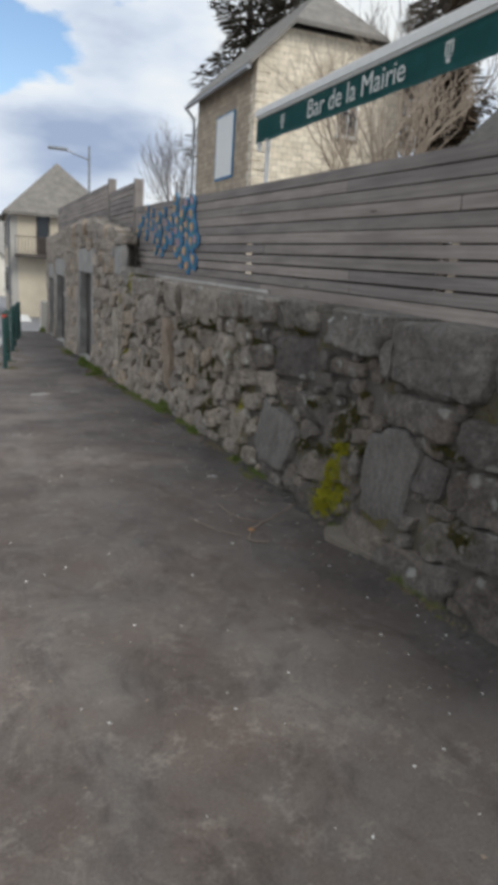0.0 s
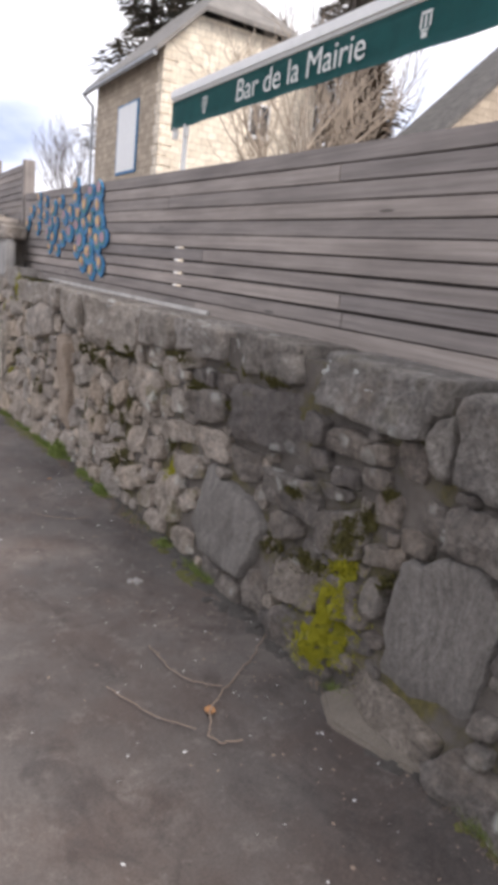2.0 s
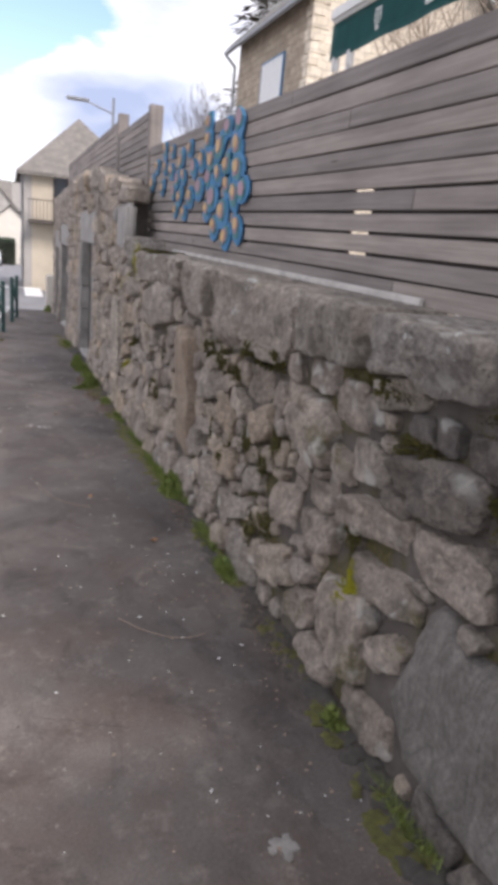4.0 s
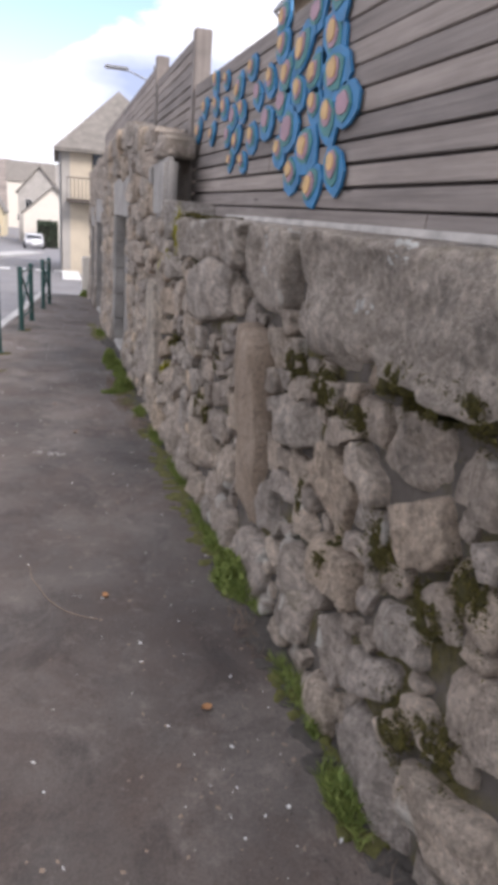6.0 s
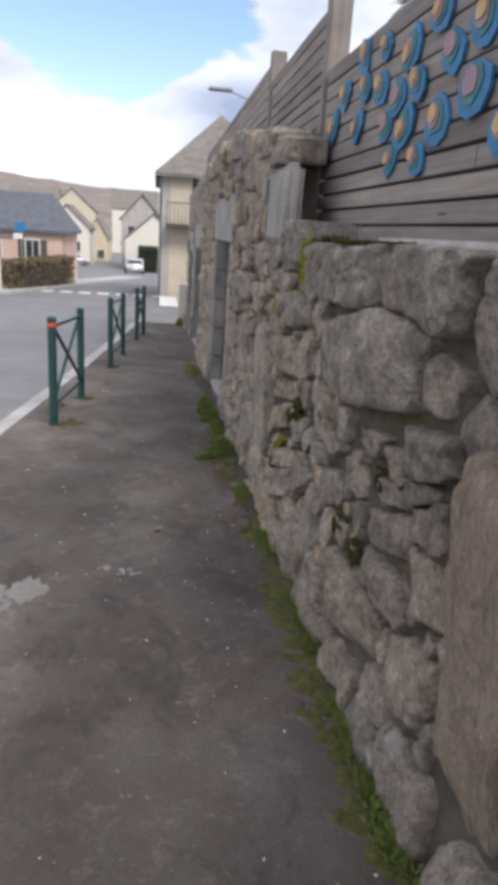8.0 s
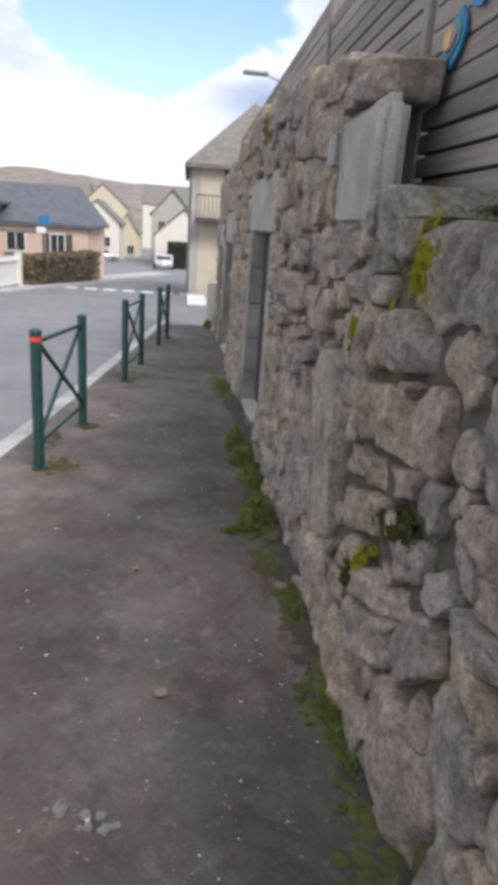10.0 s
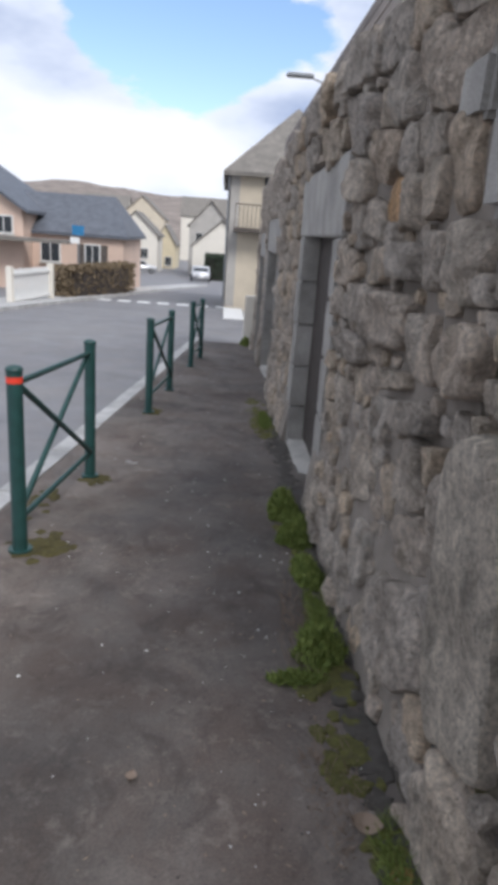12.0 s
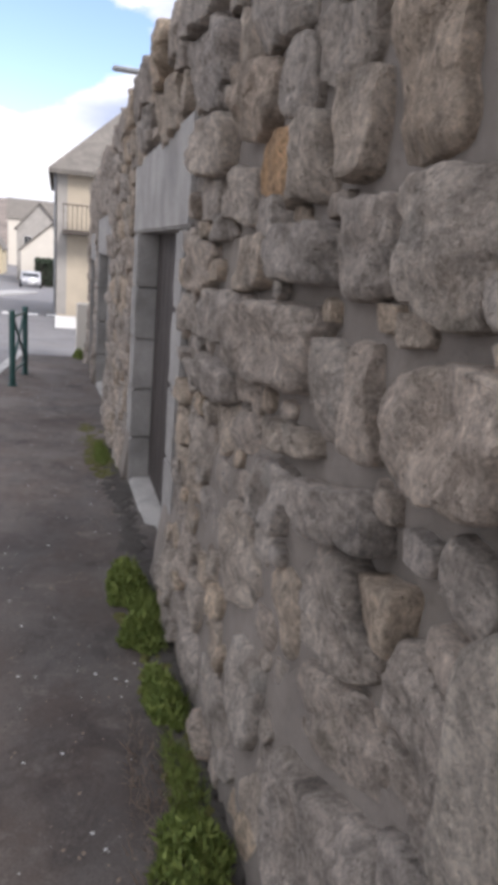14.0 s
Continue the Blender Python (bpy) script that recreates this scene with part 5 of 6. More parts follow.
# ---- stone house behind the bar ----
def stone_house():
    x0, x1, y0, y1, zb = 7.9, 13.1, 20.9, 26.9, -0.85
    h = empty("stone_house", x0, y0, zb)
    tagged(h, "tall pale stone house with a half-hipped slate roof", "house")

    def P(x, z):
        return (x - x0, z - zb)
    shape = [P(x0, zb - 0.4), P(x1, zb - 0.4), P(x1, 7.65), P(12.1, 8.62), P(8.9, 8.62), P(x0, 7.65)]
    part("wall", prism(shape, "y", 0.0, y1 - y0), M_ASHLAR, h, "pale coursed stone walls")
    # darker skin paints the shade on the side turned from the sun
    part("side_wall", box(-0.03, -0.002, 0.32, y1 - y0, -0.3, 8.45), M_ASHLAR_D, h, "stone side wall coloured darker and browner as the shaded side")
    for k in range(30):
        w = 0.42 if k % 2 else 0.28
        part("quoin", box(-0.05, w, -0.035, 0.30 if k % 2 else 0.42, k * 0.28, k * 0.28 + 0.265, 0.01), M_ASHLAR, h)

    def slab(name, pts):
        bm = bmesh.new()
        a = [bm.verts.new((p[0] - x0, p[1] - y0, p[2] - zb)) for p in pts]
        b = [bm.verts.new((p[0] - x0, p[1] - y0, p[2] - zb + 0.13)) for p in pts]
        n = len(pts)
        bm.faces.new(a)
        bm.faces.new(b)
        for i in range(n):
            bm.faces.new((a[i], a[(i + 1) % n], b[(i + 1) % n], b[i]))
        bmesh.ops.recalc_face_normals(bm, faces=bm.faces)
        return part(name, bm, M_SLATE_B, h)
    ya, yb, yr = y0 - 0.35, y1 + 0.3, 22.4
    slab("roof", [(7.5, ya, 7.30), (7.5, yb, 7.30), (10.5, yb, 10.25), (10.5, yr, 10.25), (8.9, ya, 8.66)])
    slab("roof", [(13.5, yb, 7.30), (13.5, ya, 7.30), (12.1, ya, 8.66), (10.5, yr, 10.25), (10.5, yb, 10.25)])
    slab("roof", [(8.9, ya, 8.66), (12.1, ya, 8.66), (10.5, yr, 10.25)])
    part("gutter", tube((-0.42, -0.3, 8.13), (-0.42, 6.35, 8.13), 0.07), M_METAL, h, "grey zinc gutter")
    part("downpipe", tube((-0.12, 6.2, 0), (-0.12, 6.2, 7.8), 0.045), M_METAL, h)
    part("elbow", tube((-0.42, 6.3, 8.08), (-0.12, 6.2, 7.75), 0.045), M_METAL, h)
    b = part("shutter_board", box(-0.075, -0.035, 1.70, 3.55, 5.25, 7.36, 0.01), M_BLUE, h, "blue-edged white panel over a window")
    part("panel", box(-0.085, -0.077, 1.78, 3.47, 5.33, 7.30, 0.003), M_WHITE, b)
    window(h, "y", 0.0, 2.9, 3.5, 6.7, 7.55, -1)
    window(h, "y", 0.0, 3.1, 3.9, 3.6, 4.8, -1)
    h.location.x += 0.22
    return h


stone_house()

# slate roof building next to the bar
back = gable_house("slate_gable_house", 12.0, 20.0, 14.2, 15.6, -0.6, 4.9, 8.6, "y", M_ASHLAR_D, M_SLATE_D, "old dark stone house with a steep slate roof", 0.15)

# ---- house with a balcony at the end of the wall ----
bh = gable_house("balcony_house", 1.45, 6.2, 34.0, 42.0, ground_z(34), 3.45, 5.75, "y", M_PLASTER, M_SLATE_B, "cream plastered house with an iron balcony and hipped roof", 0.3, 2.9)


def dress_balcony_house(h):
    cx, cy, zb = 3.825, 38.0, ground_z(34)
    f = 34.0 - cy
    slab = part("balcony", box(1.6 - cx, 3.8 - cx, f - 0.75, f, 1.30 - zb, 1.45 - zb, 0.02), M_BALCONY, h, "rusty iron balcony with railings")
    for i in range(16):
        x = 1.62 - cx + i * 2.16 / 15
        part("baluster", tube((x, f - 0.72, 1.45 - zb), (x, f - 0.72, 2.2 - zb), 0.012, n=6), M_BALCONY, slab)
    part("handrail", box(1.6 - cx, 3.8 - cx, f - 0.745, f - 0.695, 2.2 - zb, 2.24 - zb), M_BALCONY, slab)
    d = part("balcony_door", box(2.6 - cx, 3.2 - cx, f - 0.03, f, 1.46 - zb, 3.3 - zb, 0.01), M_DARKWOOD, h, "dark shuttered balcony door")
    part("pane", box(2.66 - cx, 3.14 - cx, f - 0.036, f - 0.031, 2.2 - zb, 3.2 - zb), M_GLASS, d)
    part("downpipe", tube((1.38 - cx, f + 0.2, 0), (1.38 - cx, f + 0.2, 3.35 - zb), 0.05), M_METAL, h)
    part("corner_strip", box(1.43 - cx, 1.75 - cx, f - 0.012, f - 0.002, 0.05, 3.2 - zb), M_PLASTER_G, h)
    for y in (0.9, 3.4, 6.0):
        window(h, "x", 1.45 - cx, f + y, f + y + 0.8, 0.9, 2.1, -1, M_BALCONY)
        window(h, "x", 1.45 - cx, f + y, f + y + 0.8, 3.2, 4.4, -1, M_BALCONY)


dress_balcony_house(bh)

# ---- houses down the street ----
pk = gable_house("pink_house", -9.5, -3.3, 41.0, 47.5, ground_z(41), 0.78, 2.45, "x", M_PINK, M_SLATE, "low pink rendered house with a dark slate roof", 0.25, 1.1)
window(pk, "y", -3.25, 1.4, 2.0, 1.15, 1.95, -1, M_BALCONY)
window(pk, "y", -3.25, -0.6, 0.2, 1.15, 1.95, -1)
p2 = gable_house("tall_pink_house", -15.5, -7.4, 39.5, 47.0, ground_z(41), 1.65, 4.2, "y", M_PINK, M_SLATE, "two-storey pale pink house with a slate roof", 0.3)
window(p2, "y", -3.75, 2.9, 3.6, 2.3, 2.95, -1)
window(p2, "y", -3.75, 0.4, 1.3, 2.3, 2.95, -1)
part("porch_roof", prism([(-3.0, 2.15), (6.2, 2.15), (6.2, 2.0), (-3.0, 2.0)], "y", -4.9, -3.7), M_SLATE_B, p2)
wh = gable_house("white_gable_house", -2.2, 4.0, 85.0, 97.0, ground_z(85), -0.1, 2.6, "y", M_WALLWHITE, M_SLATE_B, "white gabled house beside the road", 0.25)
gr = gable_house("grey_house", -3.4, 2.0, 100.0, 110.0, ground_z(100), 2.2, 5.2, "y", M_PLASTER_G, M_SLATE_B, "grey plastered village house", 0.3)
window(gr, "y", -5.0, -1.8, -1.0, 4.0, 5.2, -1)
yl = gable_house("yellow_house", -9.9, -6.6, 120.0, 130.0, ground_z(120), -0.7, 2.0, "y", M_YELLOW, M_SLATE_B, "pale yellow gabled house", 0.25)
window(yl, "y", -5.0, 0.1, 1.1, 0.6, 1.9, -1)
for k, (hx, hy, w, d, ze, zr, mw) in enumerate(((-14.0, 105, 6, 8, 0.6, 3.4, M_WALLWHITE), (-12.5, 88, 3.2, 6, -0.4, 1.6, M_PLASTER), (-20, 150, 9, 8, 3.5, 7.5, M_PLASTER), (-9, 170, 10, 8, 5.0, 9.0, M_WALLWHITE), (-2, 190, 12, 9, 6.5, 11.5, M_PLASTER_G), (-30, 160, 10, 9, 4.0, 7.8, M_WALLWHITE))):
    o = gable_house("village_house", hx, hx + w, hy, hy + d, ground_z(hy), ze, zr, "x" if k % 2 else "y", mw, M_SLATE_B, "distant village house with a grey roof", 0.3)
    window(o, "y", -d / 2, -w * 0.3, -w * 0.3 + 1.0, 1.6, 2.8, -1)
    window(o, "y", -d / 2, w * 0.12, w * 0.12 + 1.0, 1.6, 2.8, -1)


def white_gate():
    g = empty("white_gate", -4.48, 32.3, ground_z(31))
    g.matrix_basis = pose(-4.48, 32.3, ground_z(31.5), 0, 0, -9)
    tagged(g, "white slatted garden gate beside the road", "gate")
    part("gate_frame", box(-0.03, 0.03, -2.8, 0, 0.08, 0.16, 0.008), M_WHITE, g)
    part("gate_frame", box(-0.03, 0.03, -2.8, 0, 0.85, 0.93, 0.008), M_WHITE, g)
    for i in range(18):
        part("slat", box(-0.045, -0.031, -2.78 + i * 0.155, -2.78 + i * 0.155 + 0.12, 0.04, 1.03, 0.004), M_WHITE, g)
    for yy in (-2.9, 0.05):
        part("gate_post", box(-0.09, 0.09, yy - 0.09, yy + 0.09, -0.1, 1.12, 0.015), M_WALLWHITE, g)
    return g


white_gate()
hg = leaf_box("hedge", -0.35, 0.35, -3.6, 3.6, 0, 1.2, 4200, 0.07, M_HEDGE, 3, "brown clipped winter hedge by the road", "hedge")
hg.matrix_basis = pose(-3.75, 36.9, ground_z(36.9) - 0.05, 0, 0, -12.5)
hd = leaf_box("hedge", -1.0, 1.0, -2.2, 2.2, 0, 2.5, 3000, 0.12, M_HEDGE_D, 4, "dark evergreen hedge beside the white house", "hedge")
hd.matrix_basis = pose(0.35, 81.5, ground_z(81.5) - 0.05)


def signpost():
    s = empty("sign_post", -4.15, 35.3, ground_z(35.3))
    tagged(s, "thin metal sign post with a blue plate", "sign")
    part("pole", tube((0, 0, -0.1), (0, 0, 2.7), 0.03, n=10), M_METAL, s)
    part("plate", box(-0.22, 0.22, -0.05, -0.035, 2.2, 2.55, 0.01), M_BLUE, s, "blue rectangular plate")
    part("plate", box(-0.3, 0.05, -0.05, -0.035, 1.9, 2.12, 0.01), M_WHITE, s, "white small plate")
    return s


signpost()


def parked_car(x, y, rz):
    z = ground_z(y) - 0.11
    c = empty("parked_car", x, y, z)
    c.matrix_basis = pose(x, y, z, 0, 0, rz)
    tagged(c, "small silver car parked by the hedge", "car")
    side = [(-1.9, 0.3), (1.9, 0.3), (1.95, 0.62), (1.75, 0.85), (0.95, 0.95), (0.35, 1.42), (-1.1, 1.45), (-1.75, 0.98), (-1.95, 0.8)]
    bm = prism([(a, b) for a, b in side], "x", -0.82, 0.82)
    bmesh.ops.bevel(bm, geom=bm.edges[:], offset=0.06, segments=2, affect="EDGES")
    body = part("body", bm, M_CAR, c, "silver painted body", True)
    part("windscreen", prism([(-1.66, 1.02), (-1.12, 1.38), (-1.16, 1.40), (-1.72, 1.02)], "x", -0.66, 0.66), M_GLASS, body)
    for sx in (-0.83, 0.83):
        part("side_window", prism([(-1.35, 1.0), (0.75, 1.0), (0.28, 1.35), (-1.05, 1.37)], "x", sx - 0.012, sx + 0.012), M_GLASS, body)
        part("headlight", box(sx * 0.75 - 0.14, sx * 0.75 + 0.14, -1.96, -1.90, 0.66, 0.8, 0.02), M_WHITE, body)
        for yy in (-1.2, 1.2):
            w = part("wheel", tube((sx - 0.1, yy, 0.3), (sx + 0.1, yy, 0.3), 0.3, n=18), M_TYRE, c)
            part("rim", tube((sx - 0.11, yy, 0.3), (sx + 0.11, yy, 0.3), 0.18, n=14), M_METAL, w)
    part("number_plate", box(-0.26, 0.26, -1.985, -1.97, 0.45, 0.56), M_WHITE, body)
    return c


parked_car(-0.9, 75.0, 4)
parked_car(-8.6, 92.0, -80)

# road marks
for i in range(7):
    mk = part("road_marking", box(-3.4 + i * 0.75, -3.4 + i * 0.75 + 0.45, 35.0, 35.6, -0.02, 0.004), M_WHITE)
    mk.location.z = ground_z(35.3) - 0.10
    tagged(mk, "worn white painted road dash", "road marking", "white dashes across the road", "structure")
mk = part("road_marking", box(1.4, 2.05, 29.8, 33.0, -0.02, 0.004), M_WHITE)
mk.location.z = ground_z(29.2) - 0.11
tagged(mk, "worn white painted patch on the side road", "road marking", "", "structure")


def far_footway():
    bm = bmesh.new()
    prev = None
    for k in range(30):
        y = 8 + k * 1.8
        x = -4.57 + (y - 27.3) * 0.145
        z = ground_z(y)
        row = [bm.verts.new(p) for p in ((x, y, z - 0.14), (x, y, z + 0.0), (x - 0.15, y, z + 0.005), (x - 1.6, y, z + 0.02))]
        if prev:
            for i in range(3):
                bm.faces.new((prev[i], prev[i + 1], row[i + 1], row[i]))
        prev = row
    return tagged(part("far_pavement", bm, M_KERB), "pale narrow footway across the road", "pavement", "", "structure")


far_footway()


# ---- hills and trees beyond ----
def hills():
    bm = bmesh.new()
    prev = None
    for k in range(9):
        y = 200 + k * 30
        row = []
        for i in range(90):
            x = -320 + i * 7.2
            rise = 29.5 * (k / 8) ** 0.8
            z = -6 + rise * (0.95 + 0.22 * noise.noise((x * 0.016, 3.3, k * 0.06))) + 1.6 * noise.noise((x * 0.35, y * 0.1, 1)) * k / 8 + 1.0 * noise.noise((x * 0.9, y * 0.2, 4)) * k / 8
            row.append(bm.verts.new((x, y, z)))
        if prev:
            for i in range(89):
                bm.faces.new((prev[i], prev[i + 1], row[i + 1], row[i]))
        prev = row
    return tagged(part("backdrop", bm, M_HILL, None, "", True), "brown wooded winter hills behind the village", "hills", "", "structure")


hills()
branch_tree("bare_tree", 8.5, 14.3, -0.6, 6.6, 0.75, 21, M_TWIG, "bare pale garden tree with spreading branches", 9, 5, 0.52, 0.09)
branch_tree("bare_tree", 12.6, 45.0, -1.6, 10.5, 0.6, 22, M_BARK, "bare winter tree with a rounded crown", 9, 5, 0.5, 0.12)
branch_tree("bare_tree", 15.0, 22.5, -0.8, 12, 0.6, 23, M_BARK, "bare tall tree behind the bar", 7, 5, 0.4, 0.14)
conifer(13.9, 19.2, -0.7, 10.5, 2.6, 31, "dense withered brown conifer behind the fence", M_WITHERED)
conifer(16.5, 23.5, -0.7, 17.0, 4.4, 32, "tall dark conifer behind the stone house")
conifer(12.6, 28.5, -0.9, 19.0, 4.2, 34, "tall dark conifer behind the stone house")
conifer(11.5, 31.0, -0.9, 20.0, 4.5, 33, "very tall dark conifer behind the stone house")

# ---- walls, their openings and stones ----
low_wall, tall_wall = build_walls()
doorway(tall_wall, DOOR_1, 0.3, 0.46, 5)
doorway(tall_wall, DOOR_2, 0.28, 0.44, 4)
doorway(tall_wall, DOOR_3, 0.2, 0.4, 4)
dressed("pier_block", 10.20, 10.84, 1.25, 1.70, FACE - 0.02, 2.09, M_GRANITE, tall_wall, 0.035)
dressed("pier_block", 10.90, 11.12, 1.50, 1.67, FACE - 0.02, 2.2, M_GRANITE, tall_wall, 0.02)
plank_door("door_1", DOOR_1[0], DOOR_1[1], DOOR_1[2], DOOR_1[3], 2.13, "dark weathered plank door set deep in a granite doorway")
plank_door("door_2", DOOR_2[0], DOOR_2[1], DOOR_2[2], DOOR_2[3], 2.12, "dark weathered plank door in the stone wall")
plank_door("door_3", DOOR_3[0], DOOR_3[1], DOOR_3[2], DOOR_3[3], 2.12, "dark weathered narrow plank door in the stone wall")

# ---- moss and weeds ----
BRIGHT = [(3.36, 0.29, 0.12, 0.14, 0.03), (3.38, 0.15, 0.14, 0.09, 0.04), (3.34, 0.47, 0.05, 0.09, 0.02), (4.99, 0.40, 0.045, 0.06, 0.015), (9.60, 1.17, 0.11, 0.11, 0.02), (10.18, 0.90, 0.09, 0.06, 0.015), (9.72, 0.20, 0.05, 0.04, 0.012)]
OLIVE = [(6.95, 0.85, 0.07, 0.05, 0.012), (6.65, 0.84, 0.10, 0.05, 0.012), (6.41, 0.81, 0.08, 0.04, 0.01), (6.10, 0.95, 0.18, 0.06, 0.012), (5.86, 0.98, 0.08, 0.05, 0.012), (6.16, 0.53, 0.08, 0.07, 0.015), (6.42, 0.39, 0.03, 0.06, 0.01), (6.76, 0.42, 0.03, 0.07, 0.01), (5.92, 0.50, 0.12, 0.05, 0.012),
         (5.78, 0.63, 0.08, 0.06, 0.012), (5.92, 0.19, 0.08, 0.07, 0.012), (5.76, 0.26, 0.07, 0.06, 0.012), (8.32, 0.24, 0.06, 0.05, 0.01)]
OLIVE_FAR = [(8.49, 0.27, 0.07, 0.06, 0.012), (8.15, 0.58, 0.07, 0.04, 0.01), (9.62, 0.37, 0.06, 0.04, 0.01), (9.44, 0.45, 0.12, 0.05, 0.012), (9.90, 0.04, 0.07, 0.05, 0.012), (10.20, 0.88, 0.07, 0.09, 0.008), (9.0, 1.30, 0.3, 0.012, 0.015)]
OLIVE_NEAR = [(5.02, 1.07, 0.14, 0.04, 0.012), (4.77, 0.95, 0.12, 0.03, 0.01), (5.06, 0.52, 0.06, 0.06, 0.012), (4.40, 1.11, 0.14, 0.03, 0.012), (4.05, 1.11, 0.16, 0.03, 0.012), (4.39, 0.90, 0.05, 0.05, 0.01), (3.72, 0.69, 0.06, 0.04, 0.01), (3.84, 0.36, 0.12, 0.05, 0.012), (3.58, 0.41, 0.12, 0.05, 0.012),
              (3.36, 0.62, 0.08, 0.11, 0.012), (3.28, 0.72, 0.06, 0.05, 0.01), (2.40, 0.73, 0.12, 0.03, 0.012), (2.20, 0.40, 0.12, 0.06, 0.012), (5.94, 0.49, 0.06, 0.05, 0.01), (6.62, 0.81, 0.06, 0.04, 0.01), (3.2, 0.84, 0.03, 0.03, 0.008), (3.12, 0.53, 0.05, 0.03, 0.01)]


def thin(clumps, k):
    return [(a, b, ra * 0.8, rb * 0.8, sw * k) for a, b, ra, rb, sw in clumps]


def tufts(name, clumps, mat, label, seed, dens, leaf):
    """A fuzz of tiny leaves over moss on the wall, thinning out to ragged edges. dens: leaves to the square metre."""
    rng = random.Random(seed)
    vs, fs = [], []
    for a0, b0, ra, rb, sw in clumps:
        for _ in range(int(dens * ra * rb * 4)):
            y, z = a0 + ra * rng.gauss(0, 0.55), b0 + rb * rng.gauss(0, 0.55)
            if noise.noise((y * 22, z * 22, 5.0)) + 0.35 * noise.noise((y * 60, z * 60, 1.0)) < -0.12:
                continue
            d = ((y - a0) / ra) ** 2 + ((z - b0) / rb) ** 2
            base = Vector((face_x(y, z) - sw * max(0.0, 1 - d) * rng.random() + 0.003, y, z))
            out = Vector((-1.0, rng.uniform(-0.9, 0.9), rng.uniform(-0.9, 0.7))).normalized() * leaf * rng.uniform(0.5, 1.4)
            side = out.cross(Vector((rng.uniform(-1, 1), rng.uniform(-1, 1), rng.uniform(-1, 1)))).normalized() * leaf * 0.4
            b = len(vs)
            vs += [base - side, base + side, base + out]
            fs.append((b, b + 1, b + 2))
    me = bpy.data.meshes.new(name)
    me.from_pydata(vs, [], fs)
    me.materials.append(mat)
    return tagged(new(name, me), label, "moss", "", "stuff")


cushions("bright_moss", thin(BRIGHT, 0.9), M_MOSSY, "bright yellow-green moss cushions on the wall", on_wall, 61)
tufts("bright_moss", BRIGHT, M_FUZZ_Y, "fuzzy bright yellow-green moss on the wall", 161, 240000, 0.0065)
cushions("joint_moss", thin(OLIVE + OLIVE_FAR + OLIVE_NEAR, 0.8), M_MOSSJ, "olive moss and dark dirt filling joints of the wall", on_wall, 68)
tufts("joint_moss", OLIVE + OLIVE_FAR + OLIVE_NEAR, M_FUZZ_O, "fuzzy olive moss along the joints of the wall", 162, 110000, 0.0065)
cushions("white_lichen", [(3.68, 1.24, 0.035, 0.03, 0.002), (4.42, 1.23, 0.035, 0.025, 0.002), (4.60, 1.26, 0.04, 0.025, 0.002), (3.35, 1.21, 0.02, 0.015, 0.002), (3.45, 1.26, 0.015, 0.02, 0.002), (3.78, 0.94, 0.015, 0.015, 0.002), (4.81, 1.25, 0.025, 0.02, 0.002),
                          (7.36, 1.24, 0.06, 0.03, 0.002), (7.34, 1.12, 0.05, 0.03, 0.002), (7.06, 1.26, 0.03, 0.025, 0.002), (6.20, 1.26, 0.06, 0.025, 0.002), (6.33, 1.13, 0.04, 0.025, 0.002), (5.05, 1.2, 0.02, 0.015, 0.002)],
         M_LICHEN, "white lichen spots on the coping stones", on_wall, 69, "lichen")
# dirt patches whose dark tone also paints shade along the wall's foot
cushions("foot_dirt", [(1.90, 1.6 + 0.42 * k, 0.07 + 0.03 * math.sin(k * 2.3), 0.42, 0.008) for k in range(36)], M_DIRT_SHADE, "damp dirt and dead moss along the foot of the wall, darkened for its shade", on_ground, 64, "dirt")
cushions("foot_moss", [(1.88, 2.30, 0.05, 0.30, 0.012), (1.88, 4.82, 0.06, 0.14, 0.012), (1.86, 4.4, 0.07, 0.2, 0.008), (1.88, 5.3, 0.05, 0.25, 0.01), (1.88, 5.95, 0.06, 0.2, 0.014), (1.88, 6.35, 0.06, 0.25, 0.014), (1.86, 7.5, 0.10, 0.4, 0.02), (1.86, 8.2, 0.10, 0.5, 0.016), (1.86, 8.9, 0.09, 0.4, 0.014), (1.86, 9.6, 0.08, 0.35, 0.012), (1.86, 10.3, 0.06, 0.25, 0.012),
                       (1.82, 10.75, 0.10, 0.2, 0.010), (1.80, 11.15, 0.13, 0.12, 0.010), (1.85, 11.9, 0.08, 0.5, 0.016), (1.84, 12.7, 0.10, 0.4, 0.018), (1.82, 15.4, 0.12, 0.5, 0.012), (1.80, 16.2, 0.12, 0.7, 0.012)],
         M_MOSSG, "green and yellowish ground moss along the wall foot", on_ground, 65)
weeds("weeds", [(1.79, 12.95, 0.14, 0.28, 0.17), (1.80, 12.50, 0.12, 0.18, 0.12), (1.84, 12.05, 0.10, 0.24, 0.10), (1.81, 11.33, 0.13, 0.19, 0.14), (1.70, 11.14, 0.14, 0.06, 0.03), (1.86, 7.10, 0.08, 0.22, 0.14), (1.88, 7.50, 0.05, 0.25, 0.03), (1.86, 5.95, 0.05, 0.12, 0.05), (1.88, 4.82, 0.04, 0.07, 0.03), (1.85, 22.3, 0.12, 0.35, 0.16), (1.88, 6.2, 0.03, 0.06, 0.04)],
      M_GRASS, "leafy green weeds along the foot of the wall", 63, 0.030, 26000, 0.34)
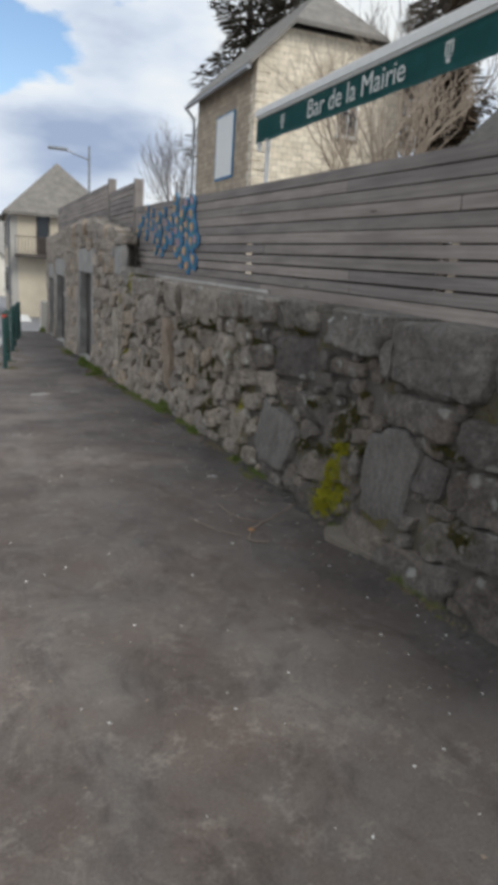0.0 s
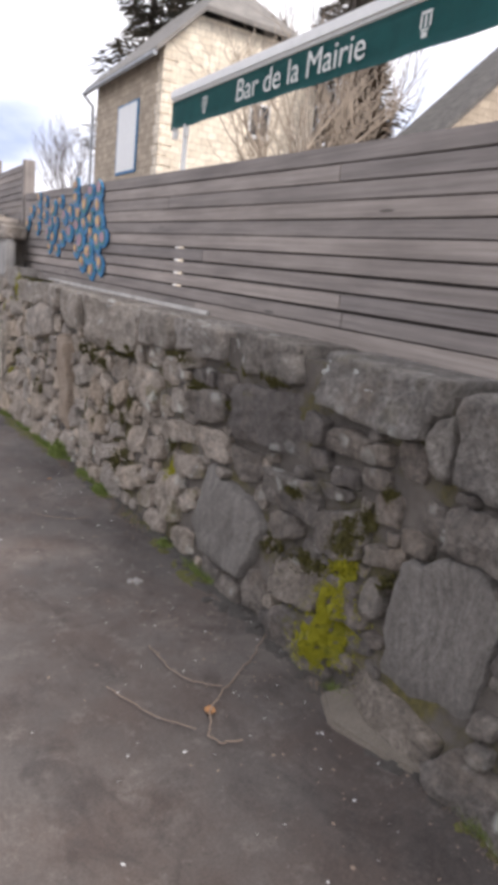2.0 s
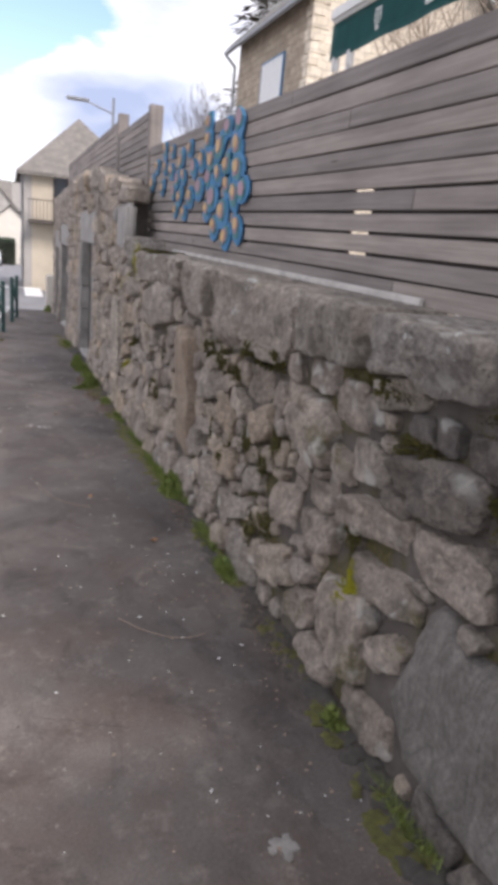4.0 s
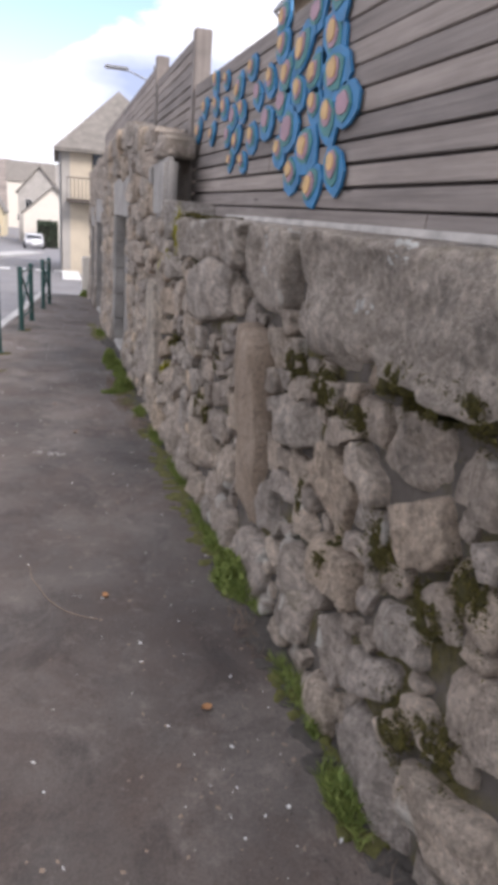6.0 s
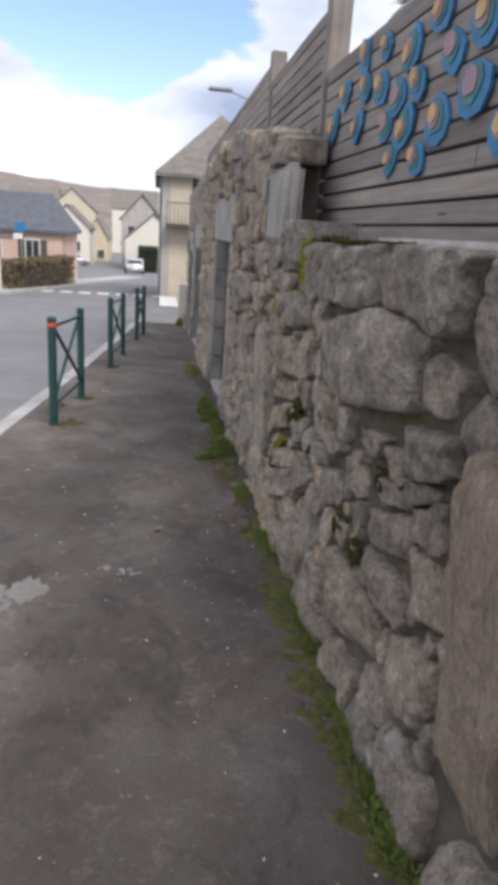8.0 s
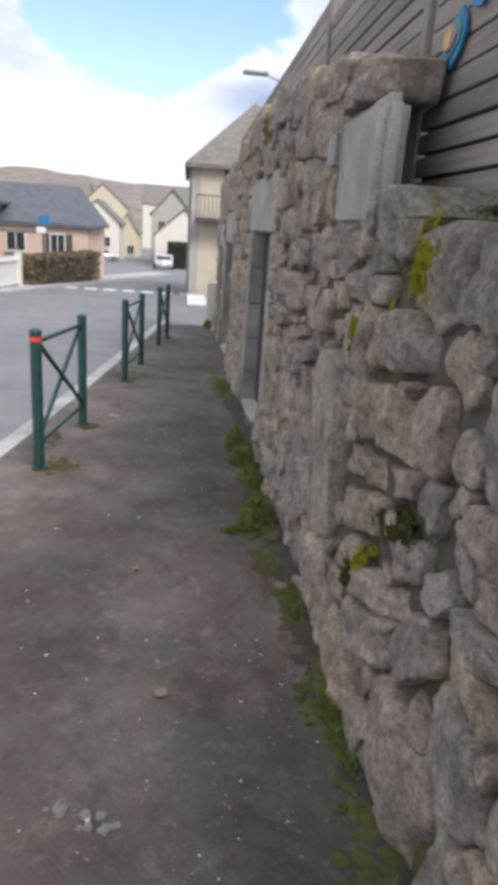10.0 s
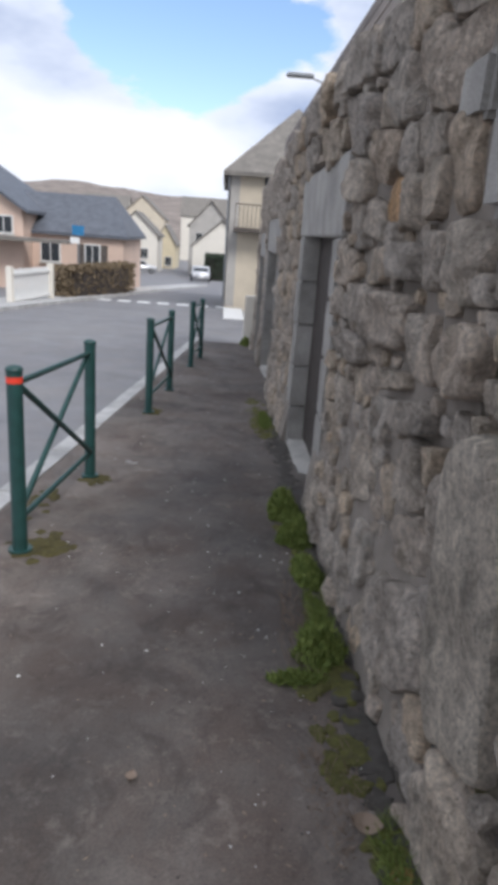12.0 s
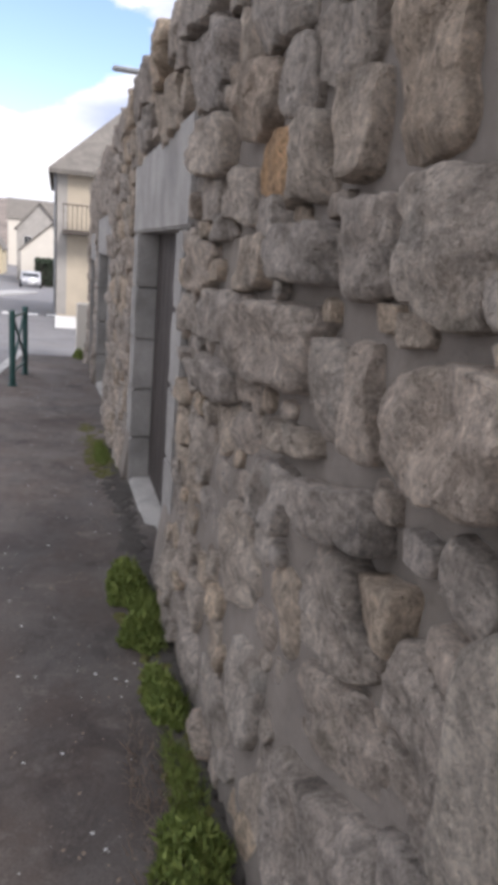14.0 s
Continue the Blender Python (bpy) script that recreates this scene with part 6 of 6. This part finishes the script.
weeds("grass", [(1.88, 7.05, 0.06, 0.25, 0.06), (1.88, 7.8, 0.05, 0.4, 0.02), (1.89, 8.6, 0.05, 0.4, 0.01), (1.88, 9.5, 0.05, 0.3, 0.02), (1.86, 10.3, 0.06, 0.25, 0.02), (1.84, 11.6, 0.07, 0.3, 0.03), (1.86, 5.95, 0.05, 0.2, 0.03), (1.88, 6.4, 0.04, 0.2, 0.02), (1.89, 4.4, 0.03, 0.2, 0.01), (1.89, 2.4, 0.04, 0.3, 0.02), (1.86, 12.7, 0.10, 0.4, 0.06), (1.84, 15.6, 0.08, 0.5, 0.02), (1.90, 3.2, 0.03, 0.1, 0.01)],
      M_GRASS, "short green grass along the foot of the wall", 67, 0.045, 22000, 0.07)
weeds("dry_grass", [(1.82, 6.75, 0.05, 0.2, 0.01), (1.75, 10.6, 0.12, 0.4, 0.0), (1.80, 9.9, 0.12, 0.3, 0.0), (1.86, 2.3, 0.06, 0.4, 0.01), (1.75, 11.5, 0.12, 0.5, 0.0), (1.86, 3.25, 0.06, 0.12, 0.01), (1.86, 5.4, 0.08, 0.5, 0.0)], M_STRAW, "dry straw-coloured grass and stems by the wall", 66, 0.05, 3000, 0.05)


# ---- small things on the footway ----
def flat_slab():
    s = prism([(1.76, 3.06), (1.83, 2.84), (1.90, 2.69), (1.97, 2.68), (1.97, 3.21), (1.84, 3.22)], "z", ground_z(3) - 0.05, ground_z(3) + 0.022)
    bmesh.ops.bevel(s, geom=s.edges[:], offset=0.012, segments=2, affect="EDGES")
    return tagged(part("flat_stone", s, M_GRANITE_W), "flat brownish stone slab at the foot of the wall", "stone")


flat_slab()
rngp = random.Random(77)


def scatter(name, count, mat, label, sizes, flat, bias, category):
    """Loose bits lying on the footway, thicker towards the wall."""
    vs, fs = [], []
    for k in range(count):
        py = rngp.uniform(-0.3, 20)
        px = 1.9 - abs(rngp.gauss(0, 0.4)) if rngp.random() < bias else rngp.uniform(kerb_x(py), 1.9)
        r = rngp.choice(sizes)
        c = Vector((px, py, ground_z(py) + 0.002 + r * 0.2))
        b, a0, st = len(vs), rngp.uniform(0, 6), rngp.uniform(0.25, 1.0)
        for a in (0, 1.57, 3.14, 4.71):
            p, q = r * rngp.uniform(0.7, 1.4) * math.cos(a), r * st * rngp.uniform(0.6, 1.2) * math.sin(a)
            vs.append(c + Vector((p * math.cos(a0) - q * math.sin(a0), p * math.sin(a0) + q * math.cos(a0), rngp.uniform(0, r * 0.3))))
        vs.append(c + Vector((0, 0, r * flat)))
        fs += [(b, b + 1, b + 4), (b + 1, b + 2, b + 4), (b + 2, b + 3, b + 4), (b + 3, b, b + 4)]
    me = bpy.data.meshes.new(name)
    me.from_pydata(vs, [], fs)
    me.materials.append(mat)
    return tagged(new(name, me), label, category, "", "stuff")


scatter("grit", 900, M_PAPER, "pale grit and crumbs scattered on the footway", (0.003, 0.004, 0.005, 0.008), 0.7, 0.45, "gravel")
scatter("plant_litter", 2200, M_STRAW, "dry straw-coloured plant litter on the footway", (0.003, 0.005, 0.008), 0.3, 0.8, "litter")
scatter("dark_grit", 5000, M_CRUMB, "dark crumbs of soil on the footway", (0.002, 0.003, 0.004, 0.006), 0.5, 0.85, "soil")


def stem(points, label, r=0.0017):
    bm = bmesh.new()
    for p, q in zip(points, points[1:]):
        tube(p, q, r, r * 0.9, 6, bm)
    return tagged(part("dry_stem", bm, M_STRAW), label, "twig", "dry stems on the footway")


def curl(x, y, length, turn, start, r=0.003):
    pts, a = [], start
    for k in range(14):
        pts.append((x, y, ground_z(y) + 0.006))
        x, y, a = x + length / 13 * math.cos(a), y + length / 13 * math.sin(a), a + turn * (0.4 + k / 10) + 0.35 * noise.noise((k * 0.7, length * 9, turn * 20))
    return pts


def wander(points, seed):
    """A crooked line through a few places on the footway, with small kinks between them."""
    rng, out = random.Random(seed), []
    for (xa, ya), (xb, yb) in zip(points, points[1:]):
        for k in range(6):
            u = k / 6
            x, y = xa + (xb - xa) * u + rng.uniform(-0.006, 0.006), ya + (yb - ya) * u + rng.uniform(-0.006, 0.006)
            out.append((x, y, ground_z(y) + 0.008 + rng.uniform(0, 0.006)))
    return out


stem(wander([(1.90, 3.70), (1.70, 3.53), (1.53, 3.40), (1.42, 3.31), (1.34, 3.17), (1.36, 3.12), (1.45, 3.11)], 1), "long curled brown dry stem lying on the footway", 0.003)
stem(wander([(1.37, 3.79), (1.38, 3.62), (1.42, 3.48), (1.53, 3.40)], 2), "thin forked dry stem lying on the footway", 0.0022)
stem(wander([(1.12, 3.57), (1.20, 3.36), (1.33, 3.19)], 3), "thin dry stem lying on the footway", 0.002)
stem(curl(1.30, 5.6, 0.4, 0.05, -0.9, 0.002), "thin dry stem lying on the footway")
stem(curl(1.05, 7.4, 0.6, 0.07, -1.3, 0.002), "thin dry stem lying on the footway")


def crack(points, seed):
    bm = bmesh.new()
    line = wander(points, seed)
    for p, q in zip(line, line[1:]):
        tube((p[0], p[1], ground_z(p[1]) - 0.001), (q[0], q[1], ground_z(q[1]) - 0.001), 0.0025, 0.0025, 5, bm)
    return tagged(part("pavement_crack", bm, M_TAR), "thin dark crack in the asphalt footway", "crack", "", "structure")


crack([(0.45, 5.25), (0.82, 5.12), (1.05, 5.02), (1.28, 4.92)], 11)


def dead_leaf(x, y, s, rz, mat, label):
    bm = bmesh.new()
    n = 8
    pts = [(s * t, s * 0.42 * math.sin(math.pi * t) ** 0.8, 0.08 * s * (t - 0.5) ** 2 * 4) for t in np.linspace(0, 1, n)]
    up = [bm.verts.new((p[0], p[1], p[2] + 0.006)) for p in pts]
    mid = [bm.verts.new((p[0], 0, 0.002)) for p in pts]
    dn = [bm.verts.new((p[0], -p[1], p[2] + 0.008)) for p in pts]
    for a, b in ((up, mid), (mid, dn)):
        for i in range(n - 1):
            bm.faces.new((a[i], a[i + 1], b[i + 1], b[i]))
    bmesh.ops.remove_doubles(bm, verts=bm.verts, dist=0.0005)
    ob = part("dead_leaf", bm, mat, None, "", True)
    ob.matrix_basis = pose(x, y, ground_z(y) + 0.003, 0, 0, rz)
    return tagged(ob, label, "leaf", "dead leaves on the footway")


dead_leaf(1.42, 3.32, 0.05, 240, M_LEAF, "curled rusty dead leaf caught on a dry stem")
dead_leaf(1.86, 10.45, 0.09, 160, M_STRAW, "curled tan dead leaf by the wall")
dead_leaf(1.84, 10.28, 0.07, 30, M_LEAF, "small orange-brown dead leaf")
dead_leaf(1.29, 9.63, 0.055, 60, M_STRAW, "tan dead leaf on the footway")
dead_leaf(1.58, 6.35, 0.035, 10, M_LEAF, "small rusty dead leaf")
dead_leaf(1.15, 10.6, 0.04, 80, M_STRAW, "tan dead leaf on the footway")
dead_leaf(1.35, 7.05, 0.03, 100, M_LEAF, "small rusty dead leaf")

cushions("pale_droppings", [(1.55, 4.41, 0.035, 0.03, 0.004), (1.16, 9.12, 0.06, 0.03, 0.003), (1.05, 9.16, 0.03, 0.02, 0.003), (0.70, 8.95, 0.10, 0.10, 0.001), (0.62, 8.8, 0.07, 0.05, 0.001), (0.72, 13.9, 0.04, 0.04, 0.004)], M_SPLASH, "pale dried splashes on the asphalt", on_ground, 91, "splashes")

cushions("barrier_dirt", [(0.47, 12.25, 0.16, 0.20, 0.012), (0.52, 13.45, 0.10, 0.12, 0.008), (0.68, 15.75, 0.10, 0.14, 0.008), (0.30, 12.9, 0.08, 0.3, 0.006)], M_MOSSD, "dark moss and dirt round the barrier posts", on_ground, 93, "dirt")
